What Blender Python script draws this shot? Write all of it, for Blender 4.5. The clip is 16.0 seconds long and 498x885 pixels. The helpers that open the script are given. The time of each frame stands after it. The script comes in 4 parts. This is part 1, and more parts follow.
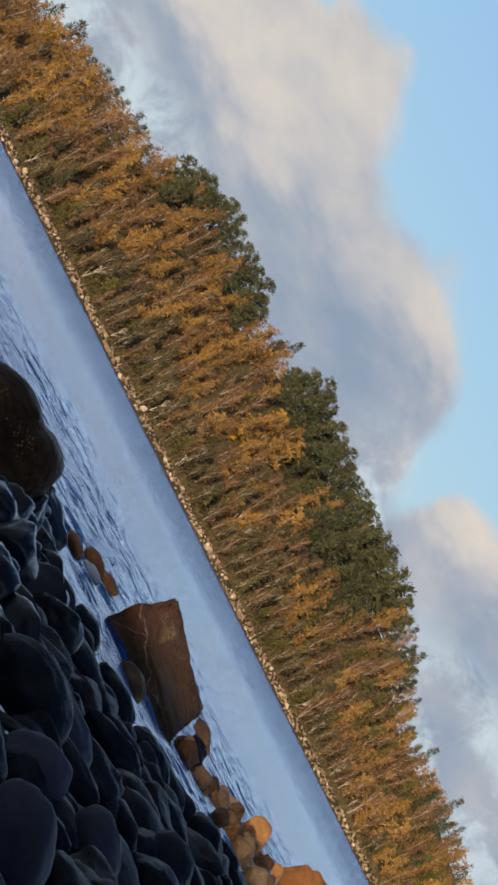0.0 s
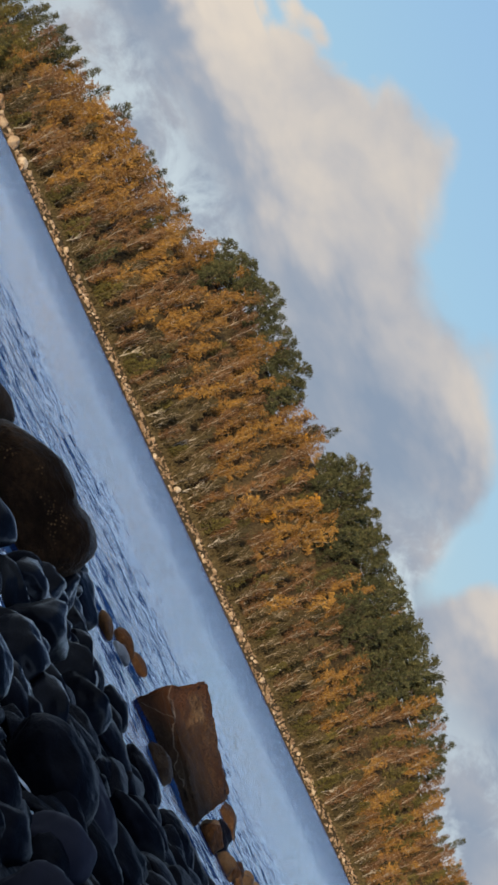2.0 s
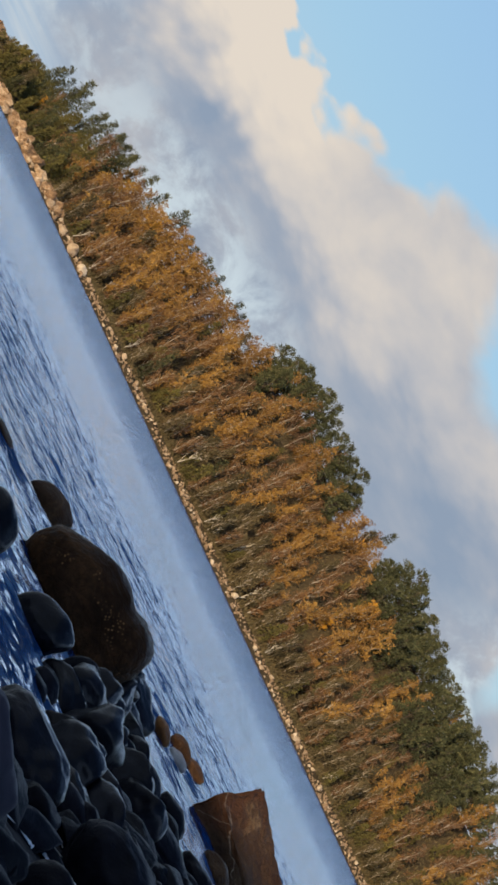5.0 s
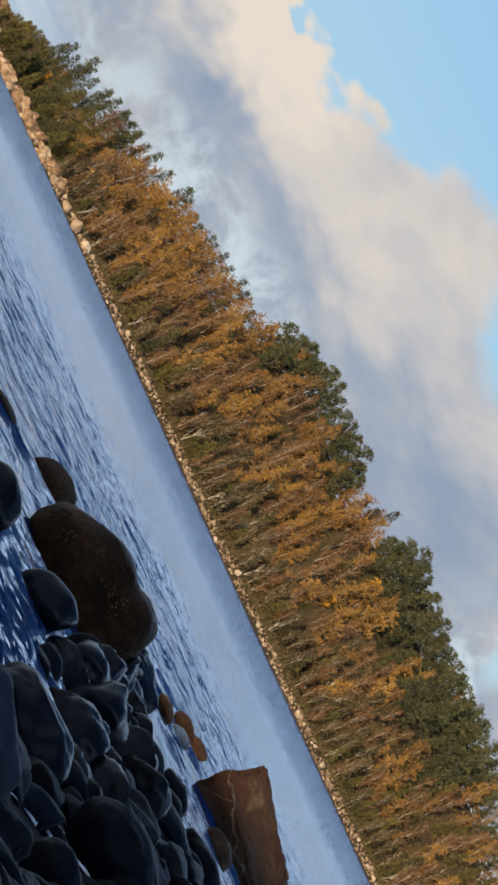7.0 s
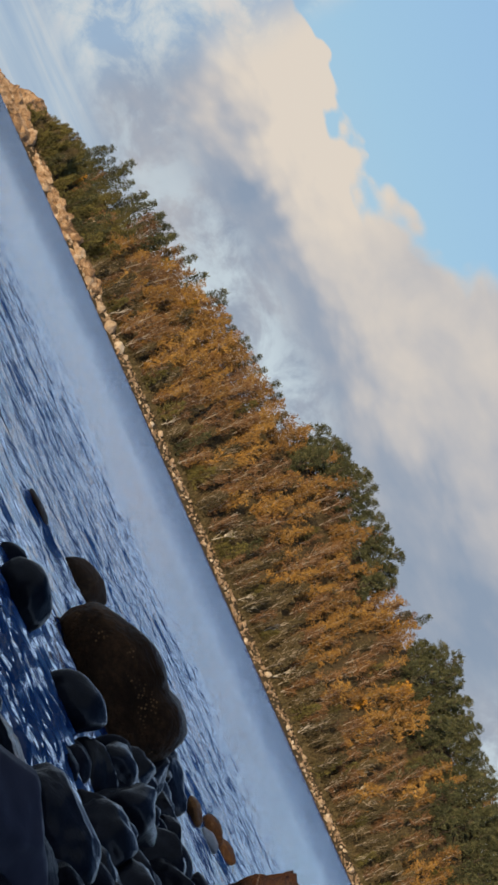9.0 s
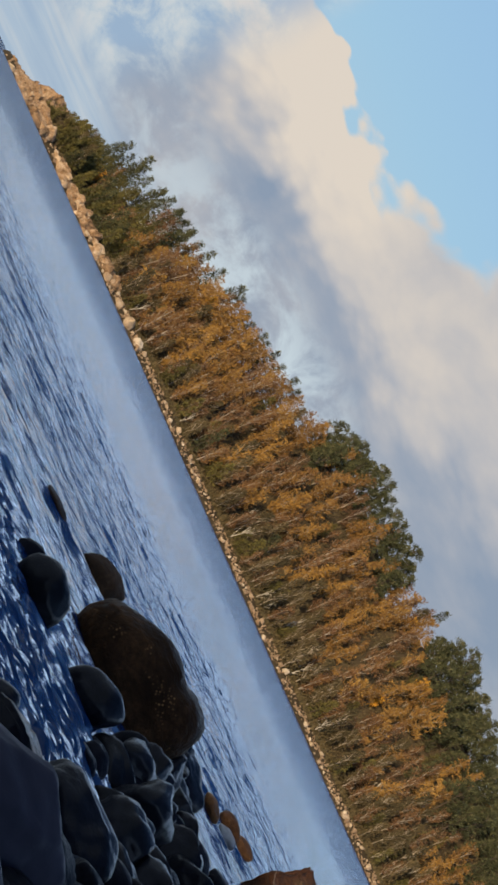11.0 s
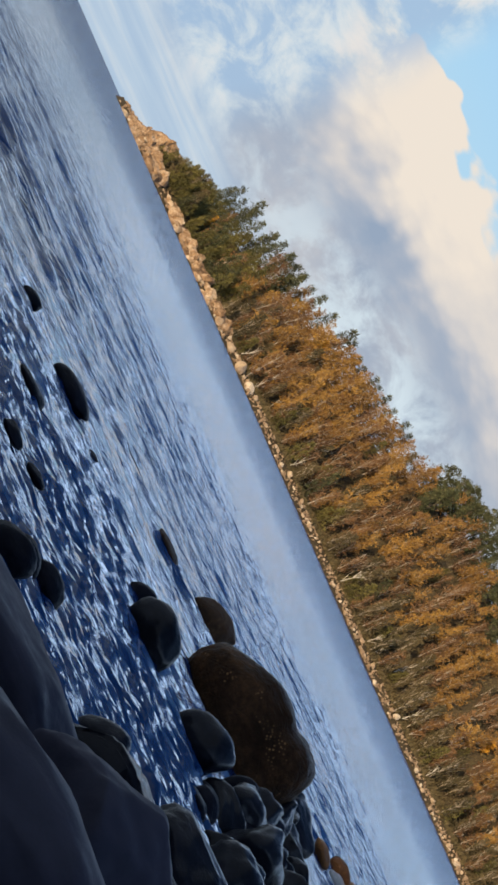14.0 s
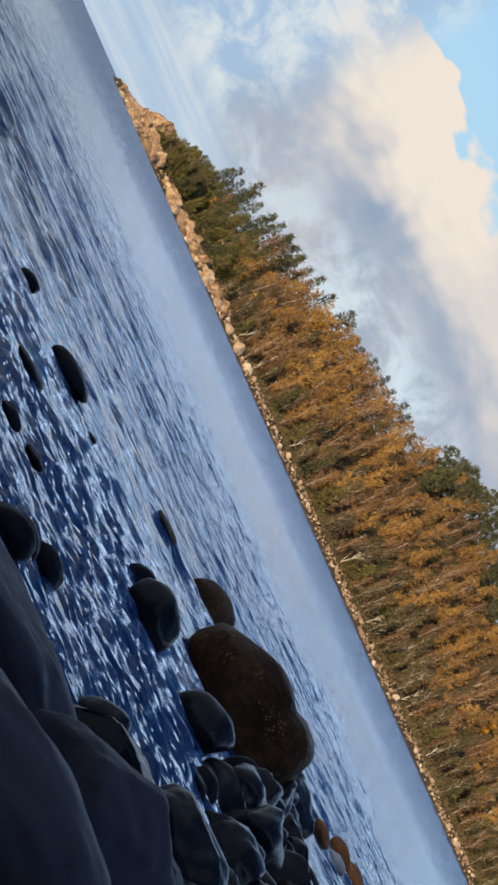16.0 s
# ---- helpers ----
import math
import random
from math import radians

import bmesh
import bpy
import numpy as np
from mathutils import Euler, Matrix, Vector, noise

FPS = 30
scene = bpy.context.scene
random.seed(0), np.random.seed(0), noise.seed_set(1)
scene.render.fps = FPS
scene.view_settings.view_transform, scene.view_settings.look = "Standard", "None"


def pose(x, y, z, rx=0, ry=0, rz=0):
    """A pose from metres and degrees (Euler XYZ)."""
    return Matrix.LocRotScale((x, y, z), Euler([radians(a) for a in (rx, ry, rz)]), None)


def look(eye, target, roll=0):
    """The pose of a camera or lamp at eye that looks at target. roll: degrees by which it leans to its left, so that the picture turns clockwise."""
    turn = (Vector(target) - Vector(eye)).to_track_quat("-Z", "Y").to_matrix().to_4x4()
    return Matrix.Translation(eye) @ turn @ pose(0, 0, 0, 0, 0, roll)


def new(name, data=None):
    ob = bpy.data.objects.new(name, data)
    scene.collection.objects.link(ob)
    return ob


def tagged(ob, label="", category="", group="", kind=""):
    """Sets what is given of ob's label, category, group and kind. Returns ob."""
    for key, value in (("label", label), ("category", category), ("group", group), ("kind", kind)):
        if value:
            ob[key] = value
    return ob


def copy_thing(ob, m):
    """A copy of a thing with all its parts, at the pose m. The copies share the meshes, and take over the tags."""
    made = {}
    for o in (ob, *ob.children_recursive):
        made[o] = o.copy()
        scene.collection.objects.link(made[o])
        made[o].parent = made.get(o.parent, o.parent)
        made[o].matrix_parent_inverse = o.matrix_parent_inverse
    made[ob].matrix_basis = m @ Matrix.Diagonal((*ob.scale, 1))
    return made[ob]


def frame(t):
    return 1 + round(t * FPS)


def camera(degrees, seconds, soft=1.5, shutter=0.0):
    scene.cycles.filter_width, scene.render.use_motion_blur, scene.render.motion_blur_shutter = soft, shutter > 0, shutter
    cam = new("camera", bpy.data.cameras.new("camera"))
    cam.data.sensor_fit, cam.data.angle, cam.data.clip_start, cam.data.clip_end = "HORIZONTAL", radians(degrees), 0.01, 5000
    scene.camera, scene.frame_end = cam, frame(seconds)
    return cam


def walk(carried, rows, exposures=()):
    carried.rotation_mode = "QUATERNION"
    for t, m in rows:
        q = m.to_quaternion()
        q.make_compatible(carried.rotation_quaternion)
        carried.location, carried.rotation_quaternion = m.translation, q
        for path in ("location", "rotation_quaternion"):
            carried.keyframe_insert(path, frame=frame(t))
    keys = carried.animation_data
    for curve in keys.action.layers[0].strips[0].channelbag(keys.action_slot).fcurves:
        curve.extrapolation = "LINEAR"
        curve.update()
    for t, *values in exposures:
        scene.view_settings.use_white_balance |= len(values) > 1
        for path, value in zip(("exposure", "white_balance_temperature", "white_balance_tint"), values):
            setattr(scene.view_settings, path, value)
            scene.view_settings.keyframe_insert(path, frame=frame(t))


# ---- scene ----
cam = camera(12.405, 16.0, soft=2.9)
# seconds, place, turn: a camera held nearly still, leaning on its side, panning left
PATH = [
    (0.0, 0.012, -0.014, 1.200, 94.726, -63.563, -11.641),
    (0.5, 0.010, -0.028, 1.200, 95.370, -64.582, -10.937),
    (1.0, 0.004, -0.062, 1.200, 95.750, -64.793, -10.872),
    (1.5, 0.003, -0.040, 1.202, 95.579, -64.972, -10.489),
    (2.0, 0.003, -0.024, 1.202, 95.306, -65.096, -9.975),
    (2.5, 0.006, -0.002, 1.201, 95.310, -64.981, -9.381),
    (3.0, 0.004, 0.003, 1.202, 95.151, -65.139, -8.234),
    (3.5, 0.004, -0.015, 1.202, 95.215, -65.299, -7.225),
    (4.0, 0.001, -0.067, 1.203, 94.944, -65.336, -6.673),
    (4.2, 0.003, -0.056, 1.203, 94.845, -65.339, -6.494),
    (6.3, -0.002, -0.058, 1.202, 94.513, -65.253, -6.650),
    (6.5, -0.001, -0.049, 1.202, 94.318, -65.306, -6.590),
    (7.0, 0.001, -0.028, 1.199, 94.140, -65.440, -6.397),
    (7.5, -0.001, -0.039, 1.200, 93.819, -65.736, -5.874),
    (8.0, -0.000, -0.019, 1.201, 94.883, -65.841, -5.721),
    (8.5, -0.002, 0.004, 1.198, 95.382, -65.825, -5.215),
    (9.0, -0.000, 0.000, 1.200, 95.002, -65.968, -4.570),
    (11.5, -0.002, -0.011, 1.201, 93.691, -66.277, -3.188),
    (12.0, -0.001, -0.002, 1.200, 93.066, -66.442, -2.242),
    (12.5, -0.000, -0.009, 1.200, 90.033, -66.497, 1.321),
    (13.0, -0.007, -0.010, 1.201, 89.353, -66.545, 2.729),
    (13.5, -0.003, 0.013, 1.199, 89.179, -66.515, 3.035),
    (14.0, -0.004, -0.004, 1.200, 88.699, -66.405, 3.429),
    (14.5, -0.003, -0.022, 1.202, 88.186, -66.182, 3.552),
    (15.0, -0.004, -0.025, 1.203, 88.032, -66.134, 3.538),
    (15.5, -0.005, -0.034, 1.203, 88.054, -66.185, 3.538),
    (16.0, -0.002, -0.022, 1.201, 88.324, -66.188, 3.328),
]
EXPOSURES = [(0.0, -0.03), (1.5, -0.10), (3.5, -0.10), (4.2, -0.08), (6.3, -0.02), (7.5, 0.0), (9.0, -0.13), (11.5, -0.12), (12.5, -0.05), (13.0, 0.03), (14.5, 0.13), (16.0, 0.14)]
walk(cam, [(row[0], pose(*row[1:])) for row in PATH], EXPOSURES)

# ---- world, sun ----
SUN_EL, SUN_AZ = 11.0, 201.0      # degrees; azimuth from +y towards +x
sun = new("sun", bpy.data.lights.new("sun", "SUN"))
sun.data.energy, sun.data.angle, sun.data.color = 5.3, radians(0.6), (1.0, 0.80, 0.56)
_a, _e = radians(SUN_AZ), radians(SUN_EL)
SUN_DIR = Vector((math.sin(_a) * math.cos(_e), math.cos(_a) * math.cos(_e), math.sin(_e)))
sun.matrix_world = look(SUN_DIR * 300, (0, 0, 0))


class Nodes:
    """Short-hand for building a node tree."""

    def __init__(self, tree):
        self.tree = tree
        tree.nodes.clear()

    def add(self, kind, values=None, links=None, **props):
        node = self.tree.nodes.new(kind)
        for key, value in props.items():
            setattr(node, key, value)
        for key, value in (values or {}).items():
            node.inputs[key].default_value = value
        for key, socket in (links or {}).items():
            self.tree.links.new(socket, node.inputs[key])
        return node

    def math(self, op, a, b=0.0, c=0.0, clamp=False):
        node = self.tree.nodes.new("ShaderNodeMath")
        node.operation, node.use_clamp = op, clamp
        for i, v in enumerate((a, b, c)):
            if isinstance(v, (int, float)):
                node.inputs[i].default_value = v
            else:
                self.tree.links.new(v, node.inputs[i])
        return node.outputs[0]

    def ramp(self, fac, stops, mode="LINEAR"):
        node = self.tree.nodes.new("ShaderNodeValToRGB")
        ramp = node.color_ramp
        ramp.interpolation = mode
        while len(ramp.elements) < len(stops):
            ramp.elements.new(0.5)
        for el, (p, c) in zip(ramp.elements, stops):
            el.position = p
            el.color = (c, c, c, 1) if isinstance(c, (int, float)) else (*c, 1)
        self.tree.links.new(fac, node.inputs[0])
        return node.outputs[0]

    def mix(self, fac, a, b, blend="MIX"):
        node = self.tree.nodes.new("ShaderNodeMix")
        node.data_type, node.blend_type = "RGBA", blend
        for i, v in ((0, fac), (6, a), (7, b)):
            if isinstance(v, (int, float)):
                node.inputs[i].default_value = v
            elif isinstance(v, tuple):
                node.inputs[i].default_value = (*v, 1)
            else:
                self.tree.links.new(v, node.inputs[i])
        return node.outputs[2]

    def noise(self, vector, scale, detail=4.0, rough=0.55, distort=0.0):
        node = self.add("ShaderNodeTexNoise", {"Scale": scale, "Detail": detail, "Roughness": rough, "Distortion": distort}, {"Vector": vector})
        return node.outputs["Fac"]


def make_world():
    world = bpy.data.worlds.new("sky")
    scene.world = world
    world.use_nodes = True
    n = Nodes(world.node_tree)
    sky = n.add("ShaderNodeTexSky", sky_type="NISHITA", sun_disc=False, sun_elevation=_e, sun_rotation=_a, altitude=0.0, air_density=1.0, dust_density=0.6, ozone_density=2.0)
    way = n.add("ShaderNodeTexCoord").outputs["Generated"]
    sep = n.add("ShaderNodeSeparateXYZ", links={0: way})
    az = n.math("DEGREES", n.math("ARCTAN2", sep.outputs[0], sep.outputs[1]))
    el = n.math("DEGREES", n.math("ARCSINE", sep.outputs[2]))
    flat = n.add("ShaderNodeCombineXYZ", links={0: n.math("MULTIPLY", az, 0.62), 1: el})
    warp = n.add("ShaderNodeTexNoise", {"Scale": 0.26, "Detail": 1.5}, {"Vector": flat.outputs[0]})
    moved = n.add("ShaderNodeVectorMath", {1: (-0.5, -0.5, -0.5)}, {0: warp.outputs["Color"]}, operation="ADD")
    moved = n.add("ShaderNodeVectorMath", {"Scale": 1.5}, {0: moved.outputs[0]}, operation="SCALE")
    moved = n.add("ShaderNodeVectorMath", links={0: moved.outputs[0], 1: flat.outputs[0]}, operation="ADD").outputs[0]
    msep = n.add("ShaderNodeSeparateXYZ", links={0: moved})
    waz, wel = n.math("DIVIDE", msep.outputs[0], 0.62), msep.outputs[1]

    def profile(stops, socket, most=12.0):
        """A curve over the azimuth, -16 to 21 degrees."""
        fac = n.math("DIVIDE", n.math("ADD", socket, 16.0), 37.0, clamp=True)
        return n.math("MULTIPLY", n.ramp(fac, [((a + 16.0) / 37.0, v / most) for a, v in stops], "CARDINAL"), most)

    def rise(v, lo, hi):
        """0 below lo, 1 above hi, smooth between."""
        return n.add("ShaderNodeMapRange", {1: lo, 2: hi, 3: 0.0, 4: 1.0}, {0: v}, interpolation_type="SMOOTHSTEP").outputs[0]

    def swing(v, amount):
        return n.math("MULTIPLY", n.math("SUBTRACT", v, 0.5), amount)

    def product(*parts):
        out = parts[0]
        for p in parts[1:]:
            out = n.math("MULTIPLY", out, p)
        return out

    high = n.math("DIVIDE", el, 60.0, clamp=True)
    # clear sky: pale at the horizon, bluer above
    blue = n.ramp(high, [(0.0, (0.44, 0.56, 0.68)), (0.05, (0.47, 0.64, 0.78)), (0.14, (0.39, 0.64, 0.87)), (0.22, (0.35, 0.59, 0.90)), (0.45, (0.085, 0.24, 0.60)), (0.6, (0.035, 0.11, 0.32)), (1.0, (0.025, 0.08, 0.24))])
    clear = n.mix(0.25, blue, n.mix(1.0, sky.outputs[0], (0.12, 0.12, 0.12), "MULTIPLY"))
    # the cloud bank: its billowing top edge, and the edge between its lit brow and grey belly
    bumps = n.add("ShaderNodeTexVoronoi", {"Scale": 0.85, "Smoothness": 0.6, "Detail": 2.0, "Roughness": 0.55}, {"Vector": moved}, feature="SMOOTH_F1").outputs["Distance"]
    fine = n.noise(moved, 0.8, 7.0, 0.55)
    hard = profile([(-16, 1.0), (-5, 1.0), (-2, 0.55), (1, 0.3), (5, 0.2), (9, 0.25), (21, 0.3)], az)
    top = profile([(-16, 6.6), (-11.5, 6.9), (-10, 7.9), (-8.5, 8.4), (-7.3, 8.7), (-6.6, 8.2), (-5, 8.2), (-3.5, 8.3), (-1.5, 9.0), (0, 9.8), (1.2, 9.5), (2.8, 8.4), (4.5, 8.1), (6, 8.7), (7.5, 8.4), (8.7, 7.4), (9.4, 6.2), (10.0, 5.0), (10.6, 5.0), (11.1, 6.2), (11.8, 7.0), (13.4, 7.2), (15, 6.2), (17, 5.0), (21, 4.2)], waz)
    over = n.math("SUBTRACT", top, wel)
    over = n.math("ADD", over, n.math("ADD", n.math("MULTIPLY", n.math("SUBTRACT", 0.42, bumps), n.math("MULTIPLY", hard, 1.6)), swing(fine, 1.35)))
    edge = n.math("SUBTRACT", 1.35, hard)
    cover = rise(n.math("DIVIDE", n.math("ADD", over, n.math("MULTIPLY", edge, 0.45)), edge), 0.0, 1.0)
    brow = profile([(-16, 8.5), (-11.2, 7.4), (-10.3, 5.8), (-9.5, 4.5), (-8, 4.1), (-6.5, 4.0), (-4, 4.4), (-1, 4.5), (2.5, 4.9), (5, 5.7), (7, 5.9), (8.5, 6.2), (9.6, 6.2), (10.8, 4.9), (13, 4.7), (16, 5.2), (21, 5.0)], waz)
    warmth = profile([(-16, 0.5), (-10, 0.8), (-8.5, 1.0), (-6.5, 0.95), (-5, 0.82), (-3, 0.64), (-1, 0.52), (2.5, 0.42), (4.5, 0.28), (6.5, 0.42), (8, 0.44), (9.5, 0.25), (11, 0.55), (13, 0.58), (15, 0.4), (21, 0.3)], az)
    face = n.math("ADD", n.math("SUBTRACT", wel, brow), n.math("ADD", n.math("MULTIPLY", n.math("SUBTRACT", 0.42, bumps), 1.5), swing(n.noise(moved, 0.5, 6.0, 0.55), 2.2)))
    lit = n.math("MULTIPLY", rise(face, -1.1, 1.1), warmth)
    lit = n.math("ADD", lit, n.math("ADD", n.math("ADD", swing(n.noise(moved, 0.3, 4.0, 0.55), 1.1), 0.19), n.math("ADD", swing(n.noise(moved, 0.95, 5.0, 0.55), 0.5), swing(n.noise(moved, 2.6, 5.0, 0.6), 0.12))))
    tone = n.ramp(lit, [(0.0, (0.285, 0.36, 0.475)), (0.2, (0.37, 0.42, 0.505)), (0.45, (0.515, 0.52, 0.55)), (0.68, (0.64, 0.605, 0.58)), (1.0, (0.80, 0.715, 0.62))])
    # above the view: an unseen bright cloud band, added to brighten the water
    sea_glow_band = n.ramp(high, [(0.0, 0.0), (0.205, 0.0), (0.23, 0.85), (0.34, 0.7), (0.43, 0.08), (1.0, 0.03)])
    glow_cover = n.ramp(n.math("ADD", n.math("MULTIPLY", sea_glow_band, n.math("MULTIPLY", n.noise(moved, 0.16, 3.0, 0.5), 2.0)), swing(fine, 1.5)), [(0.36, 0.0), (0.5, 0.65), (0.66, 1.0)], "EASE")
    out = n.mix(product(cover, rise(el, 12.6, 11.4)), clear, tone)
    out = n.mix(product(glow_cover, rise(el, 11.8, 13.2)), out, (1.42, 1.92, 2.74))
    # thin torn white cloud: low along the wooded ridge, and all over beside the headland
    wisp = n.add("ShaderNodeMapping", {"Scale": (1.35, 1.0, 1.0)}, {"Vector": moved}).outputs[0]
    torn = n.noise(wisp, 0.75, 8.0, 0.6, 0.3)
    beside = product(rise(waz, -8.6, -10.4), rise(wel, 0.9, 2.2))
    gaps = n.mix(rise(torn, 0.43, 0.59), (0.35, 0.49, 0.665), n.mix(rise(torn, 0.52, 0.68), (0.56, 0.635, 0.69), (0.76, 0.73, 0.70)))
    out = n.mix(n.math("MULTIPLY", beside, 0.92), out, gaps)
    low = product(rise(n.math("SUBTRACT", brow, wel), -0.1, 1.3), rise(torn, 0.40, 0.60))
    low = product(low, profile([(-16, 0.3), (-9, 0.5), (-6, 0.8), (-3.5, 1.0), (-0.5, 1.0), (1.5, 0.2), (8, 0.1), (9.6, 1.0), (12, 0.85), (14, 0.7), (16, 1.0), (21, 0.8)], az))
    out = n.mix(n.math("MULTIPLY", low, 0.9), out, (0.62, 0.72, 0.78))
    # long streaks low over the open sea
    streak = n.add("ShaderNodeCombineXYZ", links={0: n.math("MULTIPLY", az, 0.09), 1: n.math("MULTIPLY", el, 1.5)})
    line = n.ramp(n.noise(streak.outputs[0], 1.6, 4.0), [(0.36, (0.37, 0.50, 0.66)), (0.52, (0.44, 0.56, 0.69)), (0.66, (0.57, 0.645, 0.71))])
    out = n.mix(product(rise(el, 2.3, 1.2), rise(az, -6.0, -9.0), 0.9), out, line)
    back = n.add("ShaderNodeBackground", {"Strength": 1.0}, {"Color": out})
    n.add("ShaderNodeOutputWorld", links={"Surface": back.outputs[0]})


make_world()


# ---- materials ----
def material(name, rough=0.8, metal=0.0, spec=0.5):
    mat = bpy.data.materials.new(name)
    mat.use_nodes = True
    n = Nodes(mat.node_tree)
    bsdf = n.add("ShaderNodeBsdfPrincipled", {"Roughness": rough, "Metallic": metal, "Specular IOR Level": spec})
    n.add("ShaderNodeOutputMaterial", links={"Surface": bsdf.outputs[0]})
    return mat, n, bsdf


def put(n, socket, target):
    n.tree.links.new(socket, target)


def stone(name, dark, mid, pale, scale, rough, bump=0.4, vein=None, seam=None, pits=0.0, spread=0.5, spec=0.5, coat=0.0, glint_spots=None):
    """Rock: mottled at two scales, with grain, cracks and, if given, pale veins or painted glints."""
    mat, n, bsdf = material(name, rough, spec=spec)
    bsdf.inputs["Coat Weight"].default_value, bsdf.inputs["Coat Roughness"].default_value, bsdf.inputs["Coat IOR"].default_value = coat, 0.16, 1.33
    where = n.add("ShaderNodeTexCoord").outputs["Object"]
    info = n.add("ShaderNodeObjectInfo").outputs["Random"]
    shift = n.add("ShaderNodeVectorMath", links={0: where, 1: n.add("ShaderNodeCombineXYZ", links={0: n.math("MULTIPLY", info, 37.0), 1: n.math("MULTIPLY", info, 11.0)}).outputs[0]}, operation="ADD").outputs[0]
    large, small = n.noise(shift, scale, 4.0, 0.6, 0.4), n.noise(shift, scale * 9.0, 5.0, 0.65)
    f = n.math("ADD", n.math("MULTIPLY", large, 0.65), n.math("MULTIPLY", small, 0.35))
    f = n.math("ADD", f, n.math("MULTIPLY", n.math("SUBTRACT", info, 0.5), spread * 0.3))
    color = n.ramp(f, [(0.3, dark), (0.5, mid), (0.7, pale)])
    if vein:
        wave = n.add("ShaderNodeTexVoronoi", {"Scale": scale * 1.1}, {"Vector": n.add("ShaderNodeVectorMath", links={0: shift, 1: n.add("ShaderNodeTexNoise", {"Scale": scale * 2.0}, {"Vector": shift}).outputs["Color"]}, operation="ADD").outputs[0]}, feature="DISTANCE_TO_EDGE")
        line = n.ramp(wave.outputs["Distance"], [(0.0, 1.0), (0.012, 0.7), (0.03, 0.0)])
        color = n.mix(n.math("MULTIPLY", line, n.ramp(n.noise(shift, scale * 2.3), [(0.54, 0.0), (0.64, 0.7)])), color, vein)
    # warm sheen on the wet rock, painted as small pale spots
    if glint_spots:
        spots = n.add("ShaderNodeTexVoronoi", {"Scale": 34.0, "Randomness": 1.0}, {"Vector": shift}).outputs["Distance"]
        band = n.ramp(n.noise(shift, 3.2, 3.0, 0.6), [(0.54, 0.0), (0.64, 1.0)])
        color = n.mix(n.math("MULTIPLY", band, n.ramp(spots, [(0.1, 0.6), (0.4, 0.0)])), color, glint_spots)
    if seam:
        # redder brown over one end of the rock
        ends = n.math("ADD", n.add("ShaderNodeSeparateXYZ", links={0: where}).outputs[0], n.math("MULTIPLY", n.math("SUBTRACT", n.noise(where, 3.0, 4.0, 0.6), 0.5), 0.9))
        color = n.mix(n.ramp(ends, [(0.2, 0.6), (0.42, 0.0)]), color, (0.085, 0.03, 0.011))
        # one pale seam running slantwise down the face, with a side branch
        axes = n.add("ShaderNodeSeparateXYZ", links={0: where}).outputs
        waver = n.math("MULTIPLY", n.math("SUBTRACT", n.noise(where, 4.0, 4.0), 0.5), 0.22)
        for height0, fall, lo, hi in ((0.40, -0.30, 0.02, 1.0), (0.02, 0.75, 0.08, 0.36)):
            off = n.math("ABSOLUTE", n.math("ADD", n.math("SUBTRACT", axes[2], n.math("MULTIPLY_ADD", axes[0], fall, height0)), waver))
            mask = n.math("MULTIPLY", n.math("GREATER_THAN", axes[0], lo), n.math("LESS_THAN", axes[0], hi))
            width = n.ramp(n.noise(where, 9.0, 3.0), [(0.35, 0.25), (0.6, 1.0)])
            color = n.mix(n.math("MULTIPLY", n.math("MULTIPLY", mask, width), n.ramp(off, [(0.0, 0.6), (0.004, 0.4), (0.008, 0.0)])), color, seam)
    put(n, color, bsdf.inputs["Base Color"])
    crack = n.add("ShaderNodeTexVoronoi", {"Scale": scale * 2.2}, {"Vector": shift}, feature="DISTANCE_TO_EDGE")
    groove = n.ramp(crack.outputs["Distance"], [(0.0, 0.0), (0.03, 1.0)])
    h = n.math("ADD", n.math("MULTIPLY", small, 0.6), n.math("ADD", n.math("MULTIPLY", n.noise(shift, scale * 30.0, 3.0), 0.25), n.math("MULTIPLY", groove, pits)))
    bump_node = n.add("ShaderNodeBump", {"Strength": bump, "Distance": 0.25 / scale}, {"Height": h})
    put(n, bump_node.outputs[0], bsdf.inputs["Normal"])
    put(n, n.ramp(small, [(0.3, max(rough - 0.12, 0.05)), (0.7, min(rough + 0.15, 1.0))]), bsdf.inputs["Roughness"])
    return mat


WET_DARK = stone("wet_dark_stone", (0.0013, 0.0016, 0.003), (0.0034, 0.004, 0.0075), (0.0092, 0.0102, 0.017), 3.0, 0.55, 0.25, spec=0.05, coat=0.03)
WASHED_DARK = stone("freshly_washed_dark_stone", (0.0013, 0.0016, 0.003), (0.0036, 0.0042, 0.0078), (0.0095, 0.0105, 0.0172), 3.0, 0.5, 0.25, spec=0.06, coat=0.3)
SHADE_STONE = stone("smooth_shaded_stone", (0.0165, 0.0165, 0.0255), (0.026, 0.026, 0.0395), (0.037, 0.037, 0.054), 1.6, 0.65, 0.06, spec=0.08)
WET_BROWN = stone("wet_brown_stone", (0.0085, 0.0042, 0.0022), (0.032, 0.0155, 0.0072), (0.10, 0.047, 0.019), 2.0, 0.55, 0.5, pits=0.1, spec=0.06, glint_spots=(0.42, 0.22, 0.09))
BLOCK_STONE = stone("brown_block_stone", (0.02, 0.008, 0.003), (0.065, 0.031, 0.013), (0.2, 0.125, 0.065), 2.1, 0.65, 0.9, spec=0.2)
